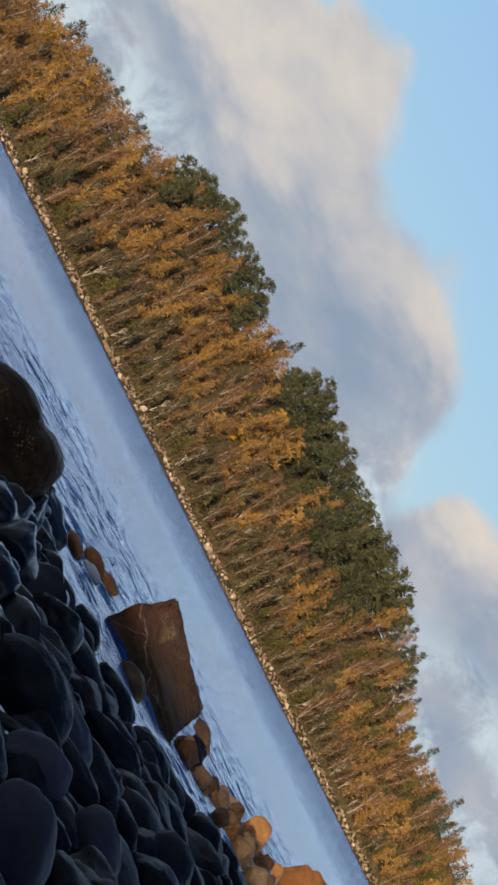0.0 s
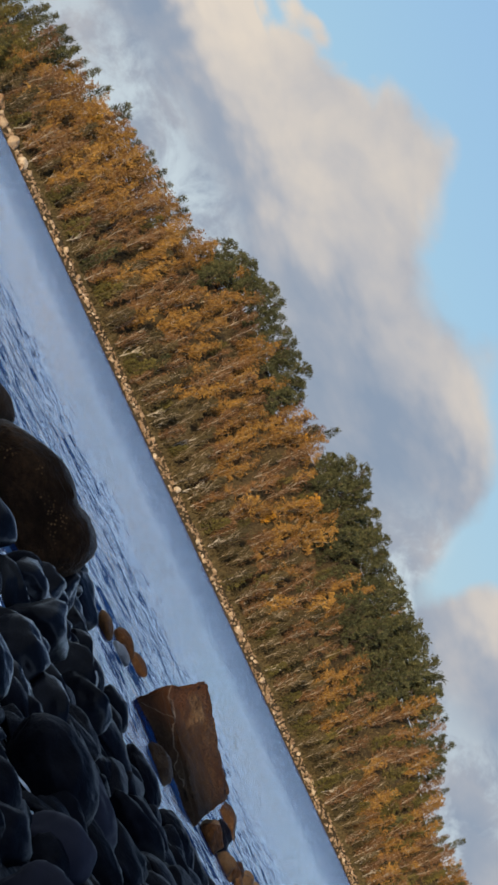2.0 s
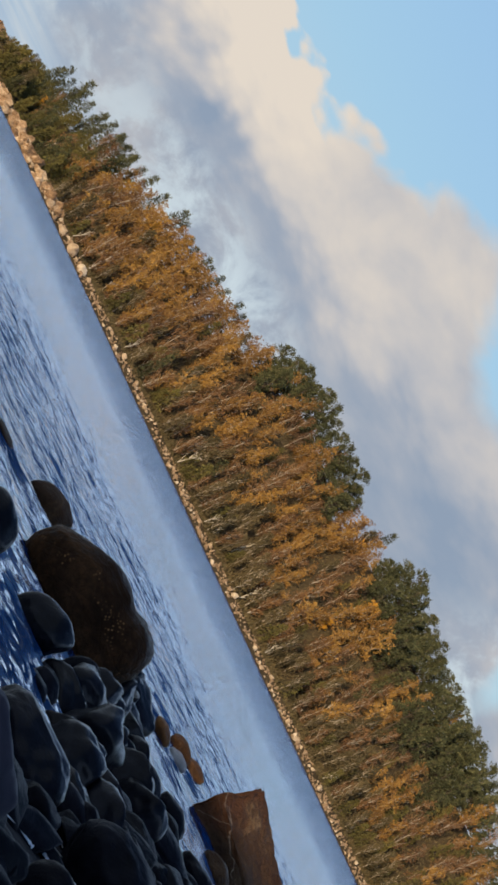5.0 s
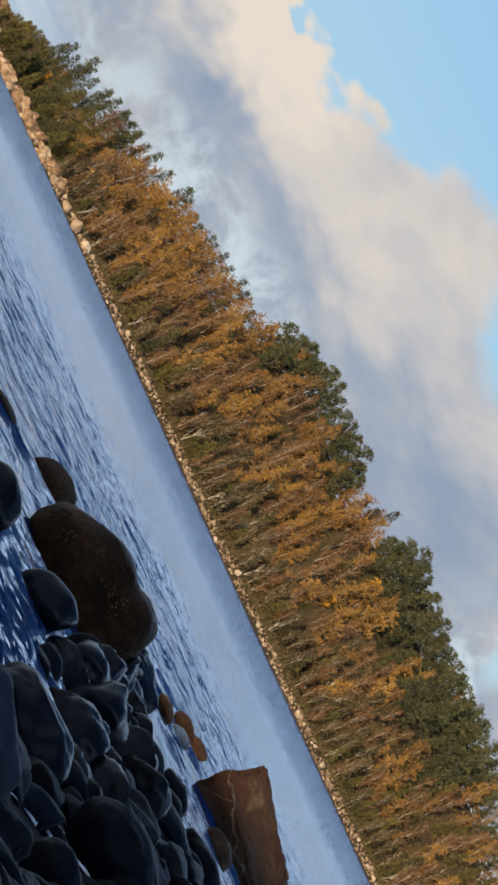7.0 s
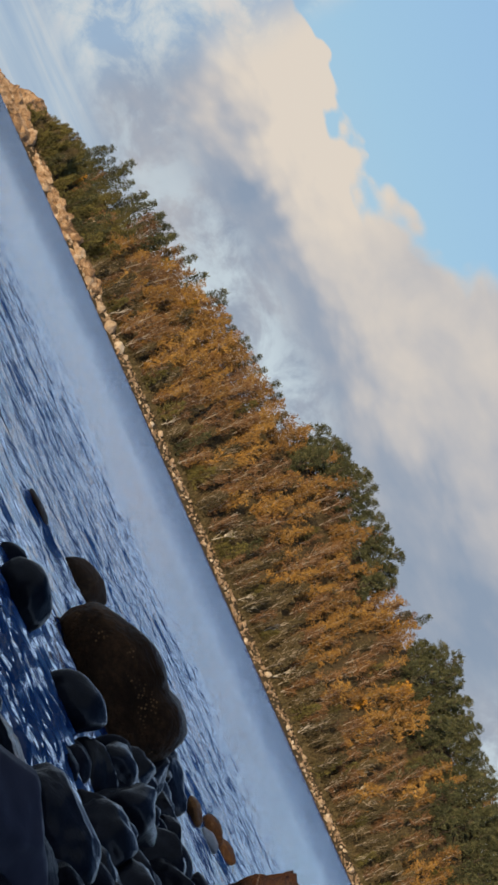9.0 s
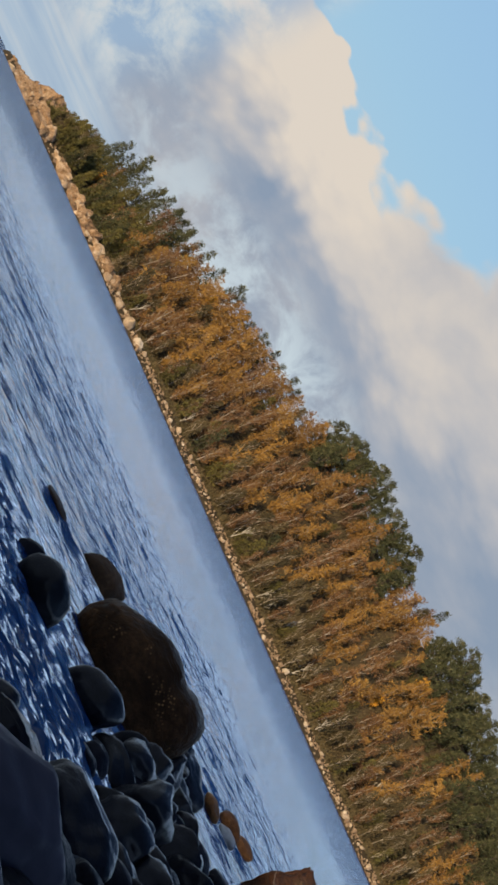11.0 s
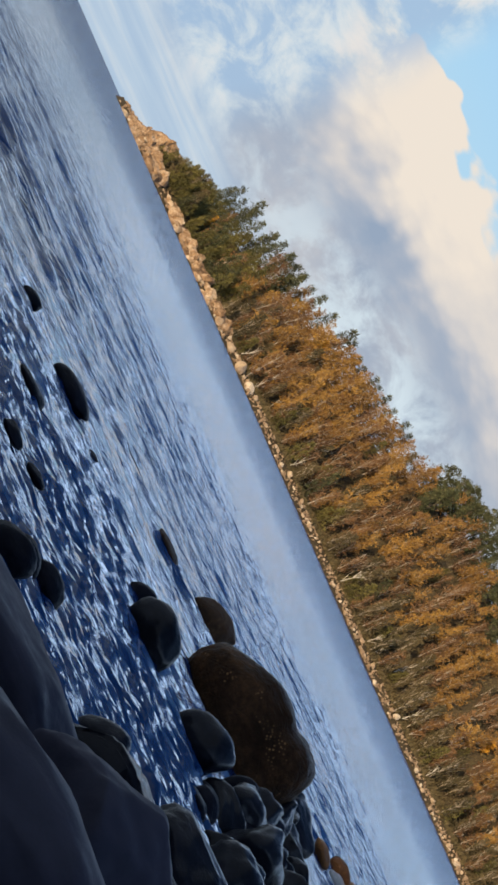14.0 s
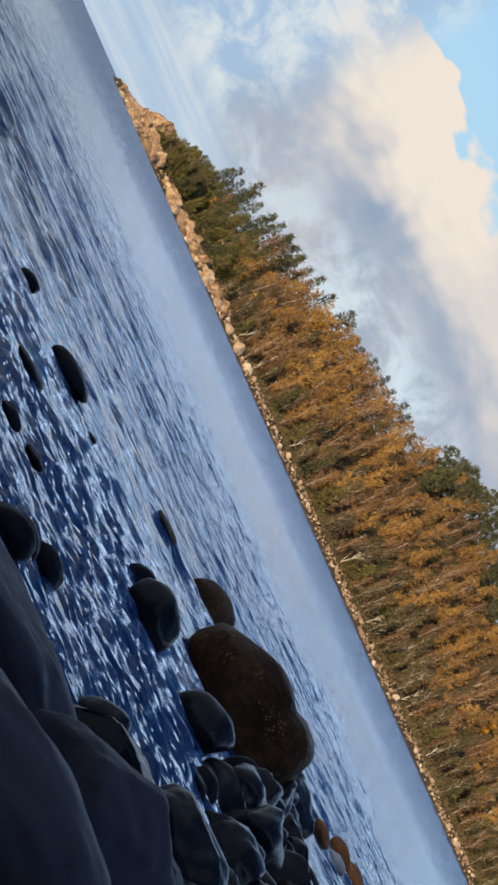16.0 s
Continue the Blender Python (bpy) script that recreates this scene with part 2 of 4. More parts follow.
SEAM_STONE = stone("seamed_block_stone", (0.035, 0.013, 0.005), (0.068, 0.036, 0.017), (0.28, 0.19, 0.105), 1.7, 0.6, 1.0, seam=(0.42, 0.33, 0.25), spec=0.2)
RUST_STONE = stone("rust_stone", (0.09, 0.033, 0.009), (0.2, 0.08, 0.021), (0.31, 0.15, 0.05), 3.5, 0.6, 0.6, spec=0.25)
TAN_STONE = stone("tan_stone", (0.035, 0.02, 0.011), (0.085, 0.052, 0.027), (0.18, 0.12, 0.07), 3.5, 0.65, 0.6, spec=0.25)
PALE_STONE = stone("grey_stone", (0.2, 0.2, 0.21), (0.3, 0.3, 0.31), (0.4, 0.4, 0.4), 4.0, 0.6, 0.4)
SHORE_STONE = stone("sunlit_shore_stone", (0.26, 0.165, 0.09), (0.46, 0.33, 0.20), (0.62, 0.50, 0.35), 0.5, 0.85, 0.8, pits=0.3, spread=1.2)
# tones spread wide: crevice shade and sunlit faces are painted into the rock colour
CLIFF_STONE = stone("headland_rock", (0.07, 0.035, 0.016), (0.42, 0.25, 0.12), (0.82, 0.64, 0.43), 0.42, 0.85, 1.0, pits=1.0)


def leaf_material(name, colors, hue=0.4):
    """Leaves or needles: each leaf, each tuft and each tree varies."""
    mat, n, bsdf = material(name, 0.75, spec=0.25)
    island = n.add("ShaderNodeNewGeometry").outputs["Random Per Island"]
    info = n.add("ShaderNodeObjectInfo").outputs["Random"]
    where = n.add("ShaderNodeTexCoord").outputs["Object"]
    tuft = n.math("MULTIPLY_ADD", n.noise(where, 0.75, 2.0, 0.5), 2.4, -0.7)
    f = n.math("ADD", n.math("MULTIPLY", island, 0.3), n.math("ADD", n.math("MULTIPLY", info, hue), n.math("MULTIPLY", tuft, 0.7 - hue)))
    stops = [(i / (len(colors) - 1), c) for i, c in enumerate(colors)]
    put(n, n.ramp(f, stops), bsdf.inputs["Base Color"])
    return mat


# lit tips and dark gaps between boughs are partly painted into these needle tones
SPRUCE_LEAF = leaf_material("spruce_needles", [(0.01, 0.013, 0.006), (0.055, 0.058, 0.022), (0.23, 0.215, 0.092)], 0.15)
GREEN_LEAF = leaf_material("olive_needles", [(0.038, 0.036, 0.012), (0.12, 0.102, 0.027), (0.27, 0.215, 0.06)], 0.35)
ORANGE_LEAF = leaf_material("autumn_leaves", [(0.048, 0.025, 0.011), (0.165, 0.084, 0.023), (0.335, 0.178, 0.038), (0.6, 0.355, 0.085)], 0.35)
BROWN_LEAF = leaf_material("brown_leaves", [(0.055, 0.028, 0.014), (0.155, 0.077, 0.03), (0.33, 0.18, 0.07)], 0.35)
YELLOW_LEAF = leaf_material("yellow_leaves", [(0.4, 0.18, 0.015), (0.58, 0.28, 0.025), (0.7, 0.4, 0.06)], 0.2)
TWIG_LEAF = leaf_material("grey_olive_twigs", [(0.022, 0.019, 0.009), (0.06, 0.048, 0.02), (0.115, 0.082, 0.034), (0.25, 0.18, 0.09)], 0.35)


def bark_material(name, dark, pale):
    mat, n, bsdf = material(name, 0.85, spec=0.2)
    where = n.add("ShaderNodeTexCoord").outputs["Object"]
    put(n, n.ramp(n.noise(where, 2.0, 5.0, 0.7), [(0.35, dark), (0.65, pale)]), bsdf.inputs["Base Color"])
    return mat


DARK_BARK = bark_material("dark_bark", (0.05, 0.035, 0.025), (0.12, 0.09, 0.06))
PALE_BARK = bark_material("pale_birch_bark", (0.22, 0.17, 0.12), (0.5, 0.42, 0.32))
SNAG_BARK = bark_material("bleached_bark", (0.34, 0.29, 0.22), (0.58, 0.51, 0.40))


def water_material():
    mat, n, bsdf = material("rippled_sea_water", 0.1)
    bsdf.inputs["Base Color"].default_value = (0.003, 0.02, 0.08, 1)
    bsdf.inputs["IOR"].default_value = 1.34
    where = n.add("ShaderNodeTexCoord").outputs["Object"]
    stretch = n.add("ShaderNodeMapping", {"Scale": (0.6, 1.0, 1.0)}, {"Vector": where}).outputs[0]
    h = n.math("ADD", n.math("MULTIPLY", n.noise(stretch, 9.0, 2.0, 0.5, 0.8), 0.034), n.math("MULTIPLY", n.noise(stretch, 26.0, 3.0, 0.6, 0.8), 0.013))
    bump_node = n.add("ShaderNodeBump", {"Strength": 0.8, "Distance": 1.0}, {"Height": h})
    # how far out, with an uneven edge to each belt of wind
    sweep = n.add("ShaderNodeMapping", {"Scale": (0.025, 0.008, 1.0)}, {"Vector": where}).outputs[0]
    out = n.add("ShaderNodeVectorMath", links={0: where}, operation="LENGTH").outputs["Value"]
    out = n.math("MULTIPLY", out, n.math("MULTIPLY_ADD", n.noise(sweep, 1.0, 4.0, 0.6), 0.7, 0.65))
    far = n.math("DIVIDE", out, 200.0, clamp=True)
    put(n, n.ramp(far, [(0.03, 0.35), (0.06, 0.6), (0.14, 0.5), (0.3, 0.0)]), bump_node.inputs["Strength"])
    # farther out the chop is a scatter of small tilted faces
    chop = n.add("ShaderNodeTexNoise", {"Scale": 5.5, "Detail": 3.0, "Roughness": 0.6, "Distortion": 0.3}, {"Vector": n.add("ShaderNodeMapping", {"Scale": (0.55, 1.0, 1.0)}, {"Vector": where}).outputs[0]})
    tilt = n.add("ShaderNodeVectorMath", {1: (-0.5, -0.5, -0.5)}, {0: chop.outputs["Color"]}, operation="ADD").outputs[0]
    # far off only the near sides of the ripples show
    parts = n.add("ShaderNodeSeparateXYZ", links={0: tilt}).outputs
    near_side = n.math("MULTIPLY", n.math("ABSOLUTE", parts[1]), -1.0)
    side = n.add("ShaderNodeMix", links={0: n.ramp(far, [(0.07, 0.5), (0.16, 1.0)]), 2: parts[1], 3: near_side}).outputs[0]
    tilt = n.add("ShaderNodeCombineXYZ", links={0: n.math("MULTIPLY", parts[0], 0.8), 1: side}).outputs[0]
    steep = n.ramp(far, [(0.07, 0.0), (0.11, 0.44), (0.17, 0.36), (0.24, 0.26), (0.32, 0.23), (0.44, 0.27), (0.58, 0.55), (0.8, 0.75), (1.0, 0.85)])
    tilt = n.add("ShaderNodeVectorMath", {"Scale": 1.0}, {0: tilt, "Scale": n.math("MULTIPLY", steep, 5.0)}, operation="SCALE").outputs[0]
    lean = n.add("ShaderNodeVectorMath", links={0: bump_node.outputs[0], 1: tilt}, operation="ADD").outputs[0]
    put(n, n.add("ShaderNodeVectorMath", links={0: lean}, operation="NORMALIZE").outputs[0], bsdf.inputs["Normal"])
    put(n, n.ramp(far, [(0.1, 0.06), (0.25, 0.1), (0.5, 0.16), (1.0, 0.2)]), bsdf.inputs["Roughness"])
    return mat


def ground_material():
    mat, n, bsdf = material("ground", 0.9, spec=0.2)
    where = n.add("ShaderNodeTexCoord").outputs["Object"]
    a, b = n.noise(where, 0.06, 4.0, 0.6), n.noise(where, 1.4, 5.0, 0.65)
    far = n.ramp(n.math("ADD", n.math("MULTIPLY", a, 0.5), n.math("MULTIPLY", b, 0.5)), [(0.35, (0.03, 0.022, 0.012)), (0.5, (0.06, 0.042, 0.02)), (0.65, (0.10, 0.07, 0.035))])
    near = n.ramp(b, [(0.35, (0.004, 0.0045, 0.007)), (0.65, (0.016, 0.017, 0.022))])
    y = n.add("ShaderNodeSeparateXYZ", links={0: where}).outputs[1]
    put(n, n.mix(n.math("GREATER_THAN", y, 300.0), near, far), bsdf.inputs["Base Color"])
    bump_node = n.add("ShaderNodeBump", {"Strength": 0.6, "Distance": 0.1}, {"Height": n.noise(where, 9.0, 4.0)})
    put(n, bump_node.outputs[0], bsdf.inputs["Normal"])
    return mat


WATER, GROUND = water_material(), ground_material()


# ---- helpers for meshes ----
def mesh_object(name, verts, faces, mat, parent=None, label="", smooth=False):
    me = bpy.data.meshes.new(name)
    me.from_pydata(verts, [], faces)
    me.materials.append(mat)
    if smooth:
        me.shade_smooth()
    ob = new(name, me)
    if parent:
        ob.parent = parent
    if label:
        ob["label"] = label
    return ob


def step(a, b, v):
    t = min(max((v - a) / (b - a), 0.0), 1.0)
    return t * t * (3 - 2 * t)


def along(v, xs, zs):
    return float(np.interp(v, xs, zs))


# ---- the lie of the land ----
def shore_near(x):
    """Where the water begins on the near beach."""
    return along(x, (-1.5, 0.5, 1.2, 2.0, 3.0, 5.0, 8.0, 12.0), (4.5, 6.5, 10.5, 13.0, 15.0, 17.8, 24.0, 30.0))


def shore_far(x):
    """The far waterline; past the headland it turns away."""
    return 648.0 + 4.0 * math.sin(x * 0.045) + 2.0 * math.sin(x * 0.13 + 1.0)


HILL_X = (-133, -123, -116, -109, -106, -99, -89, -72, -62, -51, -34, -23, -11, -3, 4, 16, 28, 43, 53, 60, 74, 93, 123, 142, 161, 170, 181, 200, 227, 238, 257, 300, 420)
HILL_Z = (0.0, 3.1, 8.2, 10.5, 11.5, 14.0, 16.0, 19.0, 20.4, 23.0, 25.8, 29.0, 30.2, 30.9, 37.9, 41.7, 45.5, 45.5, 44.2, 40.4, 44.8, 46.8, 44.2, 42.3, 39.1, 39.1, 36.5, 30.5, 28.5, 27.5, 25.0, 18, 8)


def height(x, y):
    if y < 300:
        beach = min(max(0.05 * (shore_near(x) - y), -2.5), 0.32)
        # an unseen bank behind the beach, added to shade the near stones
        ridge = SHADE_BANK * step(2.5, 9.0, -y) * (1.0 + 0.012 * math.sin(x * 0.41) + 0.01 * math.sin(x * 1.13 + 1.0))
        return beach + ridge + 0.03 * noise.noise((x * 1.3, y * 1.3, 0))
    s = y - shore_far(x)
    top = along(x, HILL_X, HILL_Z)
    if x < -131 or s < -6:
        return -2.5
    bank = 2.2 * step(-2.0, 5.0, s) - 2.5 * (1 - step(-6.0, 0.0, s))
    rise = max(top - 2.2, 0.0) * step(2.0, 78.0, s) ** 0.9
    tip = 1.0 - step(-112.0, -88.0, x)
    rise = rise * (1 - tip) + max(top - 2.2, -1.5) * step(0.0, 22.0, s) * tip
    fall = 1.0 - step(110.0, 260.0, s)
    return (bank + rise) * fall - 2.5 * (1 - fall) + 0.8 * noise.noise((x * 0.08, y * 0.08, 3.0)) * step(6.0, 20.0, s)


# height of the added shading bank, in metres
SHADE_BANK = 6.55


def build_ground():
    xs = sorted(set([-5000, -2500, -1200, -600, -350, -220, -170] + list(np.linspace(-140, 250, 131)) + list(np.linspace(-4, 14, 46)) + [280, 330, 400, 600, 1200, 2500, 5000]))
    ys = sorted(set([-3000, -1000, -400, -200, -120, -80, -60] + [-46, -35, -25, -18] + list(np.linspace(-14, 2, 33)) + list(np.linspace(3, 34, 78)) + [40, 60, 100, 200, 299, 301, 500, 600, 630] + list(np.linspace(636, 740, 53)) + [760, 790, 830, 880, 950, 1200, 2500, 5000]))
    verts = [(x, y, height(x, y)) for y in ys for x in xs]
    w = len(xs)
    faces = [(j * w + i, j * w + i + 1, (j + 1) * w + i + 1, (j + 1) * w + i) for j in range(len(ys) - 1) for i in range(w - 1)]
    ob = mesh_object("ground", verts, faces, GROUND, smooth=True)
    tagged(ob, "dark stony beach, seabed and brown wooded hillside", "ground", kind="structure")


build_ground()


def waves(X, Y, rng, count, short, long, spread, slope, gap=None):
    """Crossing wave trains of random direction and bend; slope: their steepness in the mean; gap: rows of the sheet."""
    Z = np.zeros_like(X)
    for k in range(count):
        lam = short * (long / short) ** rng.rand()
        th = rng.normal(0.2, spread)
        kx, ky = 2 * math.pi / lam * math.sin(th), 2 * math.pi / lam * math.cos(th)
        ph = rng.rand() * 6.28
        bend = 1.3 * np.sin(X * rng.uniform(0.5, 1.2) / long + Y * rng.uniform(0.2, 0.8) / long + ph)
        train = lam * np.sin(kx * X + ky * Y + ph + bend)
        Z += train if gap is None else train * np.clip((lam / gap - 2.0) / 2.0, 0, 1)
    return Z * slope / (2 * math.pi * math.sqrt(count / 2))


def build_water():
    """One sheet to the horizon: ripples by the beach, a calmer belt, and wind-ruffled water beyond."""
    far_az = np.radians(np.linspace(-16, 21.5, 60))
    round_az = np.radians(np.concatenate([np.linspace(21.5, 180, 14), np.linspace(-180, -16, 14)[1:]]) + 0.0)
    blocks = []
    # two near sheets whose rows lie closer the nearer they are; waves too short for a row are left out
    for r0, r1, rows, az0, az1, cols in ((6.5, 20.8, 430, -14, 15, 450), (20.75, 60.0, 240, -16, 21.5, 500)):
        A, R = np.meshgrid(np.radians(np.linspace(az0, az1, cols)), 1.0 / np.linspace(1 / r0, 1 / r1, rows))
        X, Y = R * np.sin(A), R * np.cos(A)
        gap = R * R * 2.0e-4
        patch = 1.0 + 0.30 * np.sin(X * 0.5 + Y * 0.35) * np.sin(Y * 0.8 - X * 0.25 + 2 * np.sin(X * 0.4)) + 0.15 * np.sin(Y * 1.7 + X * 0.6)
        rng = np.random.RandomState(4)
        Z = waves(X, Y, rng, 54, 0.068, 0.18, 0.24, NEAR_SLOPE, gap) * np.interp(R, (8, 12, 17, 24, 35, 50), (1.65, 1.6, 1.2, 0.8, 0.6, 0.4))
        Z += waves(X, Y, rng, 40, 0.2, 0.6, 0.45, 0.15, gap) * np.interp(R, (8, 14, 22, 38, 55), (0.6, 0.9, 1.2, 1.0, 0.4))
        Z += waves(X, Y, rng, 40, 0.6, 1.5, 0.4, 0.17, gap) * np.interp(R, (14, 22, 36, 46, 56), (0.0, 0.5, 0.6, 0.35, 0.05))
        Z = Z * patch + waves(X, Y, rng, 9, 1.1, 2.8, 0.22, 0.045, gap) * np.clip((58 - R) / 20, 0, 1)
        # the last edge dips under the next sheet
        Z -= 0.06 * np.clip((R - 59.2) / 0.7, 0, 1)
        blocks.append((X, Y, Z))
    A, R = np.meshgrid(far_az, np.concatenate([np.linspace(58.0, 130, 60), np.geomspace(134, 4900, 60)]))
    blocks.append((R * np.sin(A), R * np.cos(A), -0.06 * np.clip((58.6 - R) / 0.5, 0, 1)))
    A, R = np.meshgrid(round_az, np.array([4.0, 60.0, 660.0, 4900.0]))
    blocks.append((R * np.sin(A), R * np.cos(A), 0 * R))
    verts, faces, k = [], [], 0
    for X, Y, Z in blocks:
        h, w = X.shape
        i = np.arange(h * w).reshape(h, w) + k
        verts.append(np.stack([X, Y, Z], -1).reshape(-1, 3))
        faces.append(np.stack([i[:-1, :-1], i[1:, :-1], i[1:, 1:], i[:-1, 1:]], -1).reshape(-1, 4))
        k += h * w
    verts, faces = np.concatenate(verts), np.concatenate(faces)
    me = bpy.data.meshes.new("water")
    me.vertices.add(len(verts))
    me.vertices.foreach_set("co", verts.ravel())
    me.loops.add(faces.size)
    me.loops.foreach_set("vertex_index", faces.ravel())
    me.polygons.add(len(faces))
    me.polygons.foreach_set("loop_start", np.arange(0, faces.size, 4))
    me.update(calc_edges=True)
    me.flip_normals()
    me.materials.append(WATER)
    me.shade_smooth()
    ob = new("water", me)
    tagged(ob, "wind-rippled blue sea water in a sheltered bay", "water", kind="structure")


NEAR_SLOPE = 0.36
build_water()


# ---- boulders of the near shore ----
def rock_mesh(name, seed, size, mat, detail=4, square=0.0, rough=0.12, facets=3, shear=0.0, cut=0.82):
    """A water-worn stone of that width, depth and height, resting on z = 0."""
    rng = random.Random(seed)
    bm = bmesh.new()
    bmesh.ops.create_icosphere(bm, subdivisions=detail, radius=1.0)
    planes = []
    for _ in range(facets):
        v = Vector((rng.gauss(0, 1), rng.gauss(0, 1), rng.gauss(0.25, 0.8))).normalized()
        planes.append((v, rng.uniform(cut - 0.06, cut + 0.1)))
    off = Vector((rng.uniform(-50, 50), rng.uniform(-50, 50), rng.uniform(-50, 50)))
    p = 1.0 - 0.55 * square
    for v in bm.verts:
        c = v.co.copy()
        c = Vector([math.copysign(abs(q) ** p, q) for q in c])
        for nrm, d in planes:
            over = c.dot(nrm) - d
            if over > 0:
                c -= nrm * over * 0.85
        k = rough * noise.noise(c * 1.3 + off) + 0.35 * rough * noise.noise(c * 4.0 + off) + 0.1 * rough * noise.noise(c * 11.0 + off)
        v.co = c * (1.0 + k)
    lo = Vector([min(v.co[i] for v in bm.verts) for i in range(3)])
    hi = Vector([max(v.co[i] for v in bm.verts) for i in range(3)])
    for v in bm.verts:
        f = [(v.co[i] - lo[i]) / (hi[i] - lo[i]) for i in range(3)]
        z = f[2] * size[2] * 1.25 - size[2] * 0.25      # the foot is sunk in the beach
        v.co = ((f[0] - 0.5) * size[0] + shear * (z - size[2] * 0.5), (f[1] - 0.5) * size[1], z)
    me = bpy.data.meshes.new(name)
    bm.to_mesh(me)
    bm.free()
    me.materials.append(mat)
    me.shade_smooth()
    return me


seeds = iter(range(100, 2000))


def boulder(label, mat, x, y, size, shear=0.0, z=None, detail=4, group="", name="boulder", yaw=0.0, **shape):
    """One stone standing on the beach or the seabed."""
    ob = new(name, rock_mesh(name, next(seeds), size, mat, detail, shear=shear, **shape))
    ob.matrix_world = pose(x, y, height(x, y) - 0.02 if z is None else z, 0, 0, yaw - math.degrees(math.atan2(x, y)))
    return tagged(ob, label, "boulder", group)



def build_big_boulder():
    """The two-lobed brown boulder in the shallows."""
    bm = bmesh.new()
    bmesh.ops.create_icosphere(bm, subdivisions=6, radius=1.0)
    for v in bm.verts:
        c = Vector([math.copysign(abs(q) ** (0.6 if v.co.x < 0 else 0.5), q) for q in v.co])
        c.x, c.y, c.z = c.x * 0.65, c.y * 0.46, c.z * 0.35
        if c.z > 0:
            c.z *= 1.0 - 0.45 * step(-0.1, -0.66, c.x)                      # lower on the left
            c.z -= 0.035 * math.exp(-((c.x - 0.17) / 0.07) ** 2)            # the saddle between the lobes
            c.z -= 0.10 * step(0.5, 0.66, c.x)
        c.x += 0.08 * c.z
        k = 0.035 * noise.noise(c * 2.2 + Vector((3, 7, 1))) + 0.018 * noise.noise(c * 6.0) + 0.008 * noise.noise(c * 19.0)
        v.co = c * (1 + k / max(c.length, 0.2)) + Vector((0, 0, 0.23))
    me = bpy.data.meshes.new("boulder")
    bm.to_mesh(me)
    bm.free()
    me.materials.append(WET_BROWN)
    me.shade_smooth()
    ob = new("boulder", me)
    ob.matrix_world = pose(1.24, 17.1, -0.03, 0, 0, -4)
    tagged(ob, "large two-lobed wet brown boulder in the shallows", "boulder")


def build_block():
    """The angular brown block with a slanting top."""
    corners = [(0, 0, -0.25), (1.42, 0.1, -0.25), (1.42, 1.1, -0.25), (0, 1.1, -0.25),
               (0.02, 0.0, 0.36), (1.40, 0.02, 0.10), (1.28, 0.6, 0.46), (0.15, 0.6, 0.76), (0.15, 1.05, 0.7), (1.3, 1.05, 0.42)]
    quads = [(0, 1, 5, 4), (4, 5, 6, 7), (7, 6, 9, 8), (8, 9, 2, 3), (0, 3, 2, 1), (0, 4, 7), (0, 7, 8, 3), (1, 2, 9), (1, 9, 6, 5)]
    bm = bmesh.new()
    vs = [bm.verts.new(c) for c in corners]
    for q in quads:
        bm.faces.new([vs[i] for i in q])
    bmesh.ops.triangulate(bm, faces=bm.faces[:])
    bmesh.ops.recalc_face_normals(bm, faces=bm.faces[:])
    bmesh.ops.bevel(bm, geom=bm.edges[:], offset=0.035, segments=2, affect="EDGES")
    bmesh.ops.triangulate(bm, faces=bm.faces[:])
    for _ in range(4):
        long = [e for e in bm.edges if e.calc_length() > 0.07]
        bmesh.ops.subdivide_edges(bm, edges=long, cuts=1)
        bmesh.ops.triangulate(bm, faces=bm.faces[:])
    bm.normal_update()
    for v in bm.verts:
        c = v.co
        k = 0.04 * noise.noise(c * 2.6) + 0.03 * (abs(noise.noise(c * 5.0 + Vector((4, 0, 0)))) - 0.3) + 0.014 * noise.noise(c * 11.0) + 0.006 * noise.noise(c * 26.0)
        v.co = c + v.normal * k
    me = bpy.data.meshes.new("block_boulder")
    bm.to_mesh(me)
    bm.free()
    me.materials.append(SEAM_STONE)
    me.shade_smooth()
    ob = new("block_boulder", me)
    ob.matrix_world = pose(3.83, 22.35, -0.04, 0, 0, -11)
    tagged(ob, "angular brown block of rock with pale veins", "boulder")


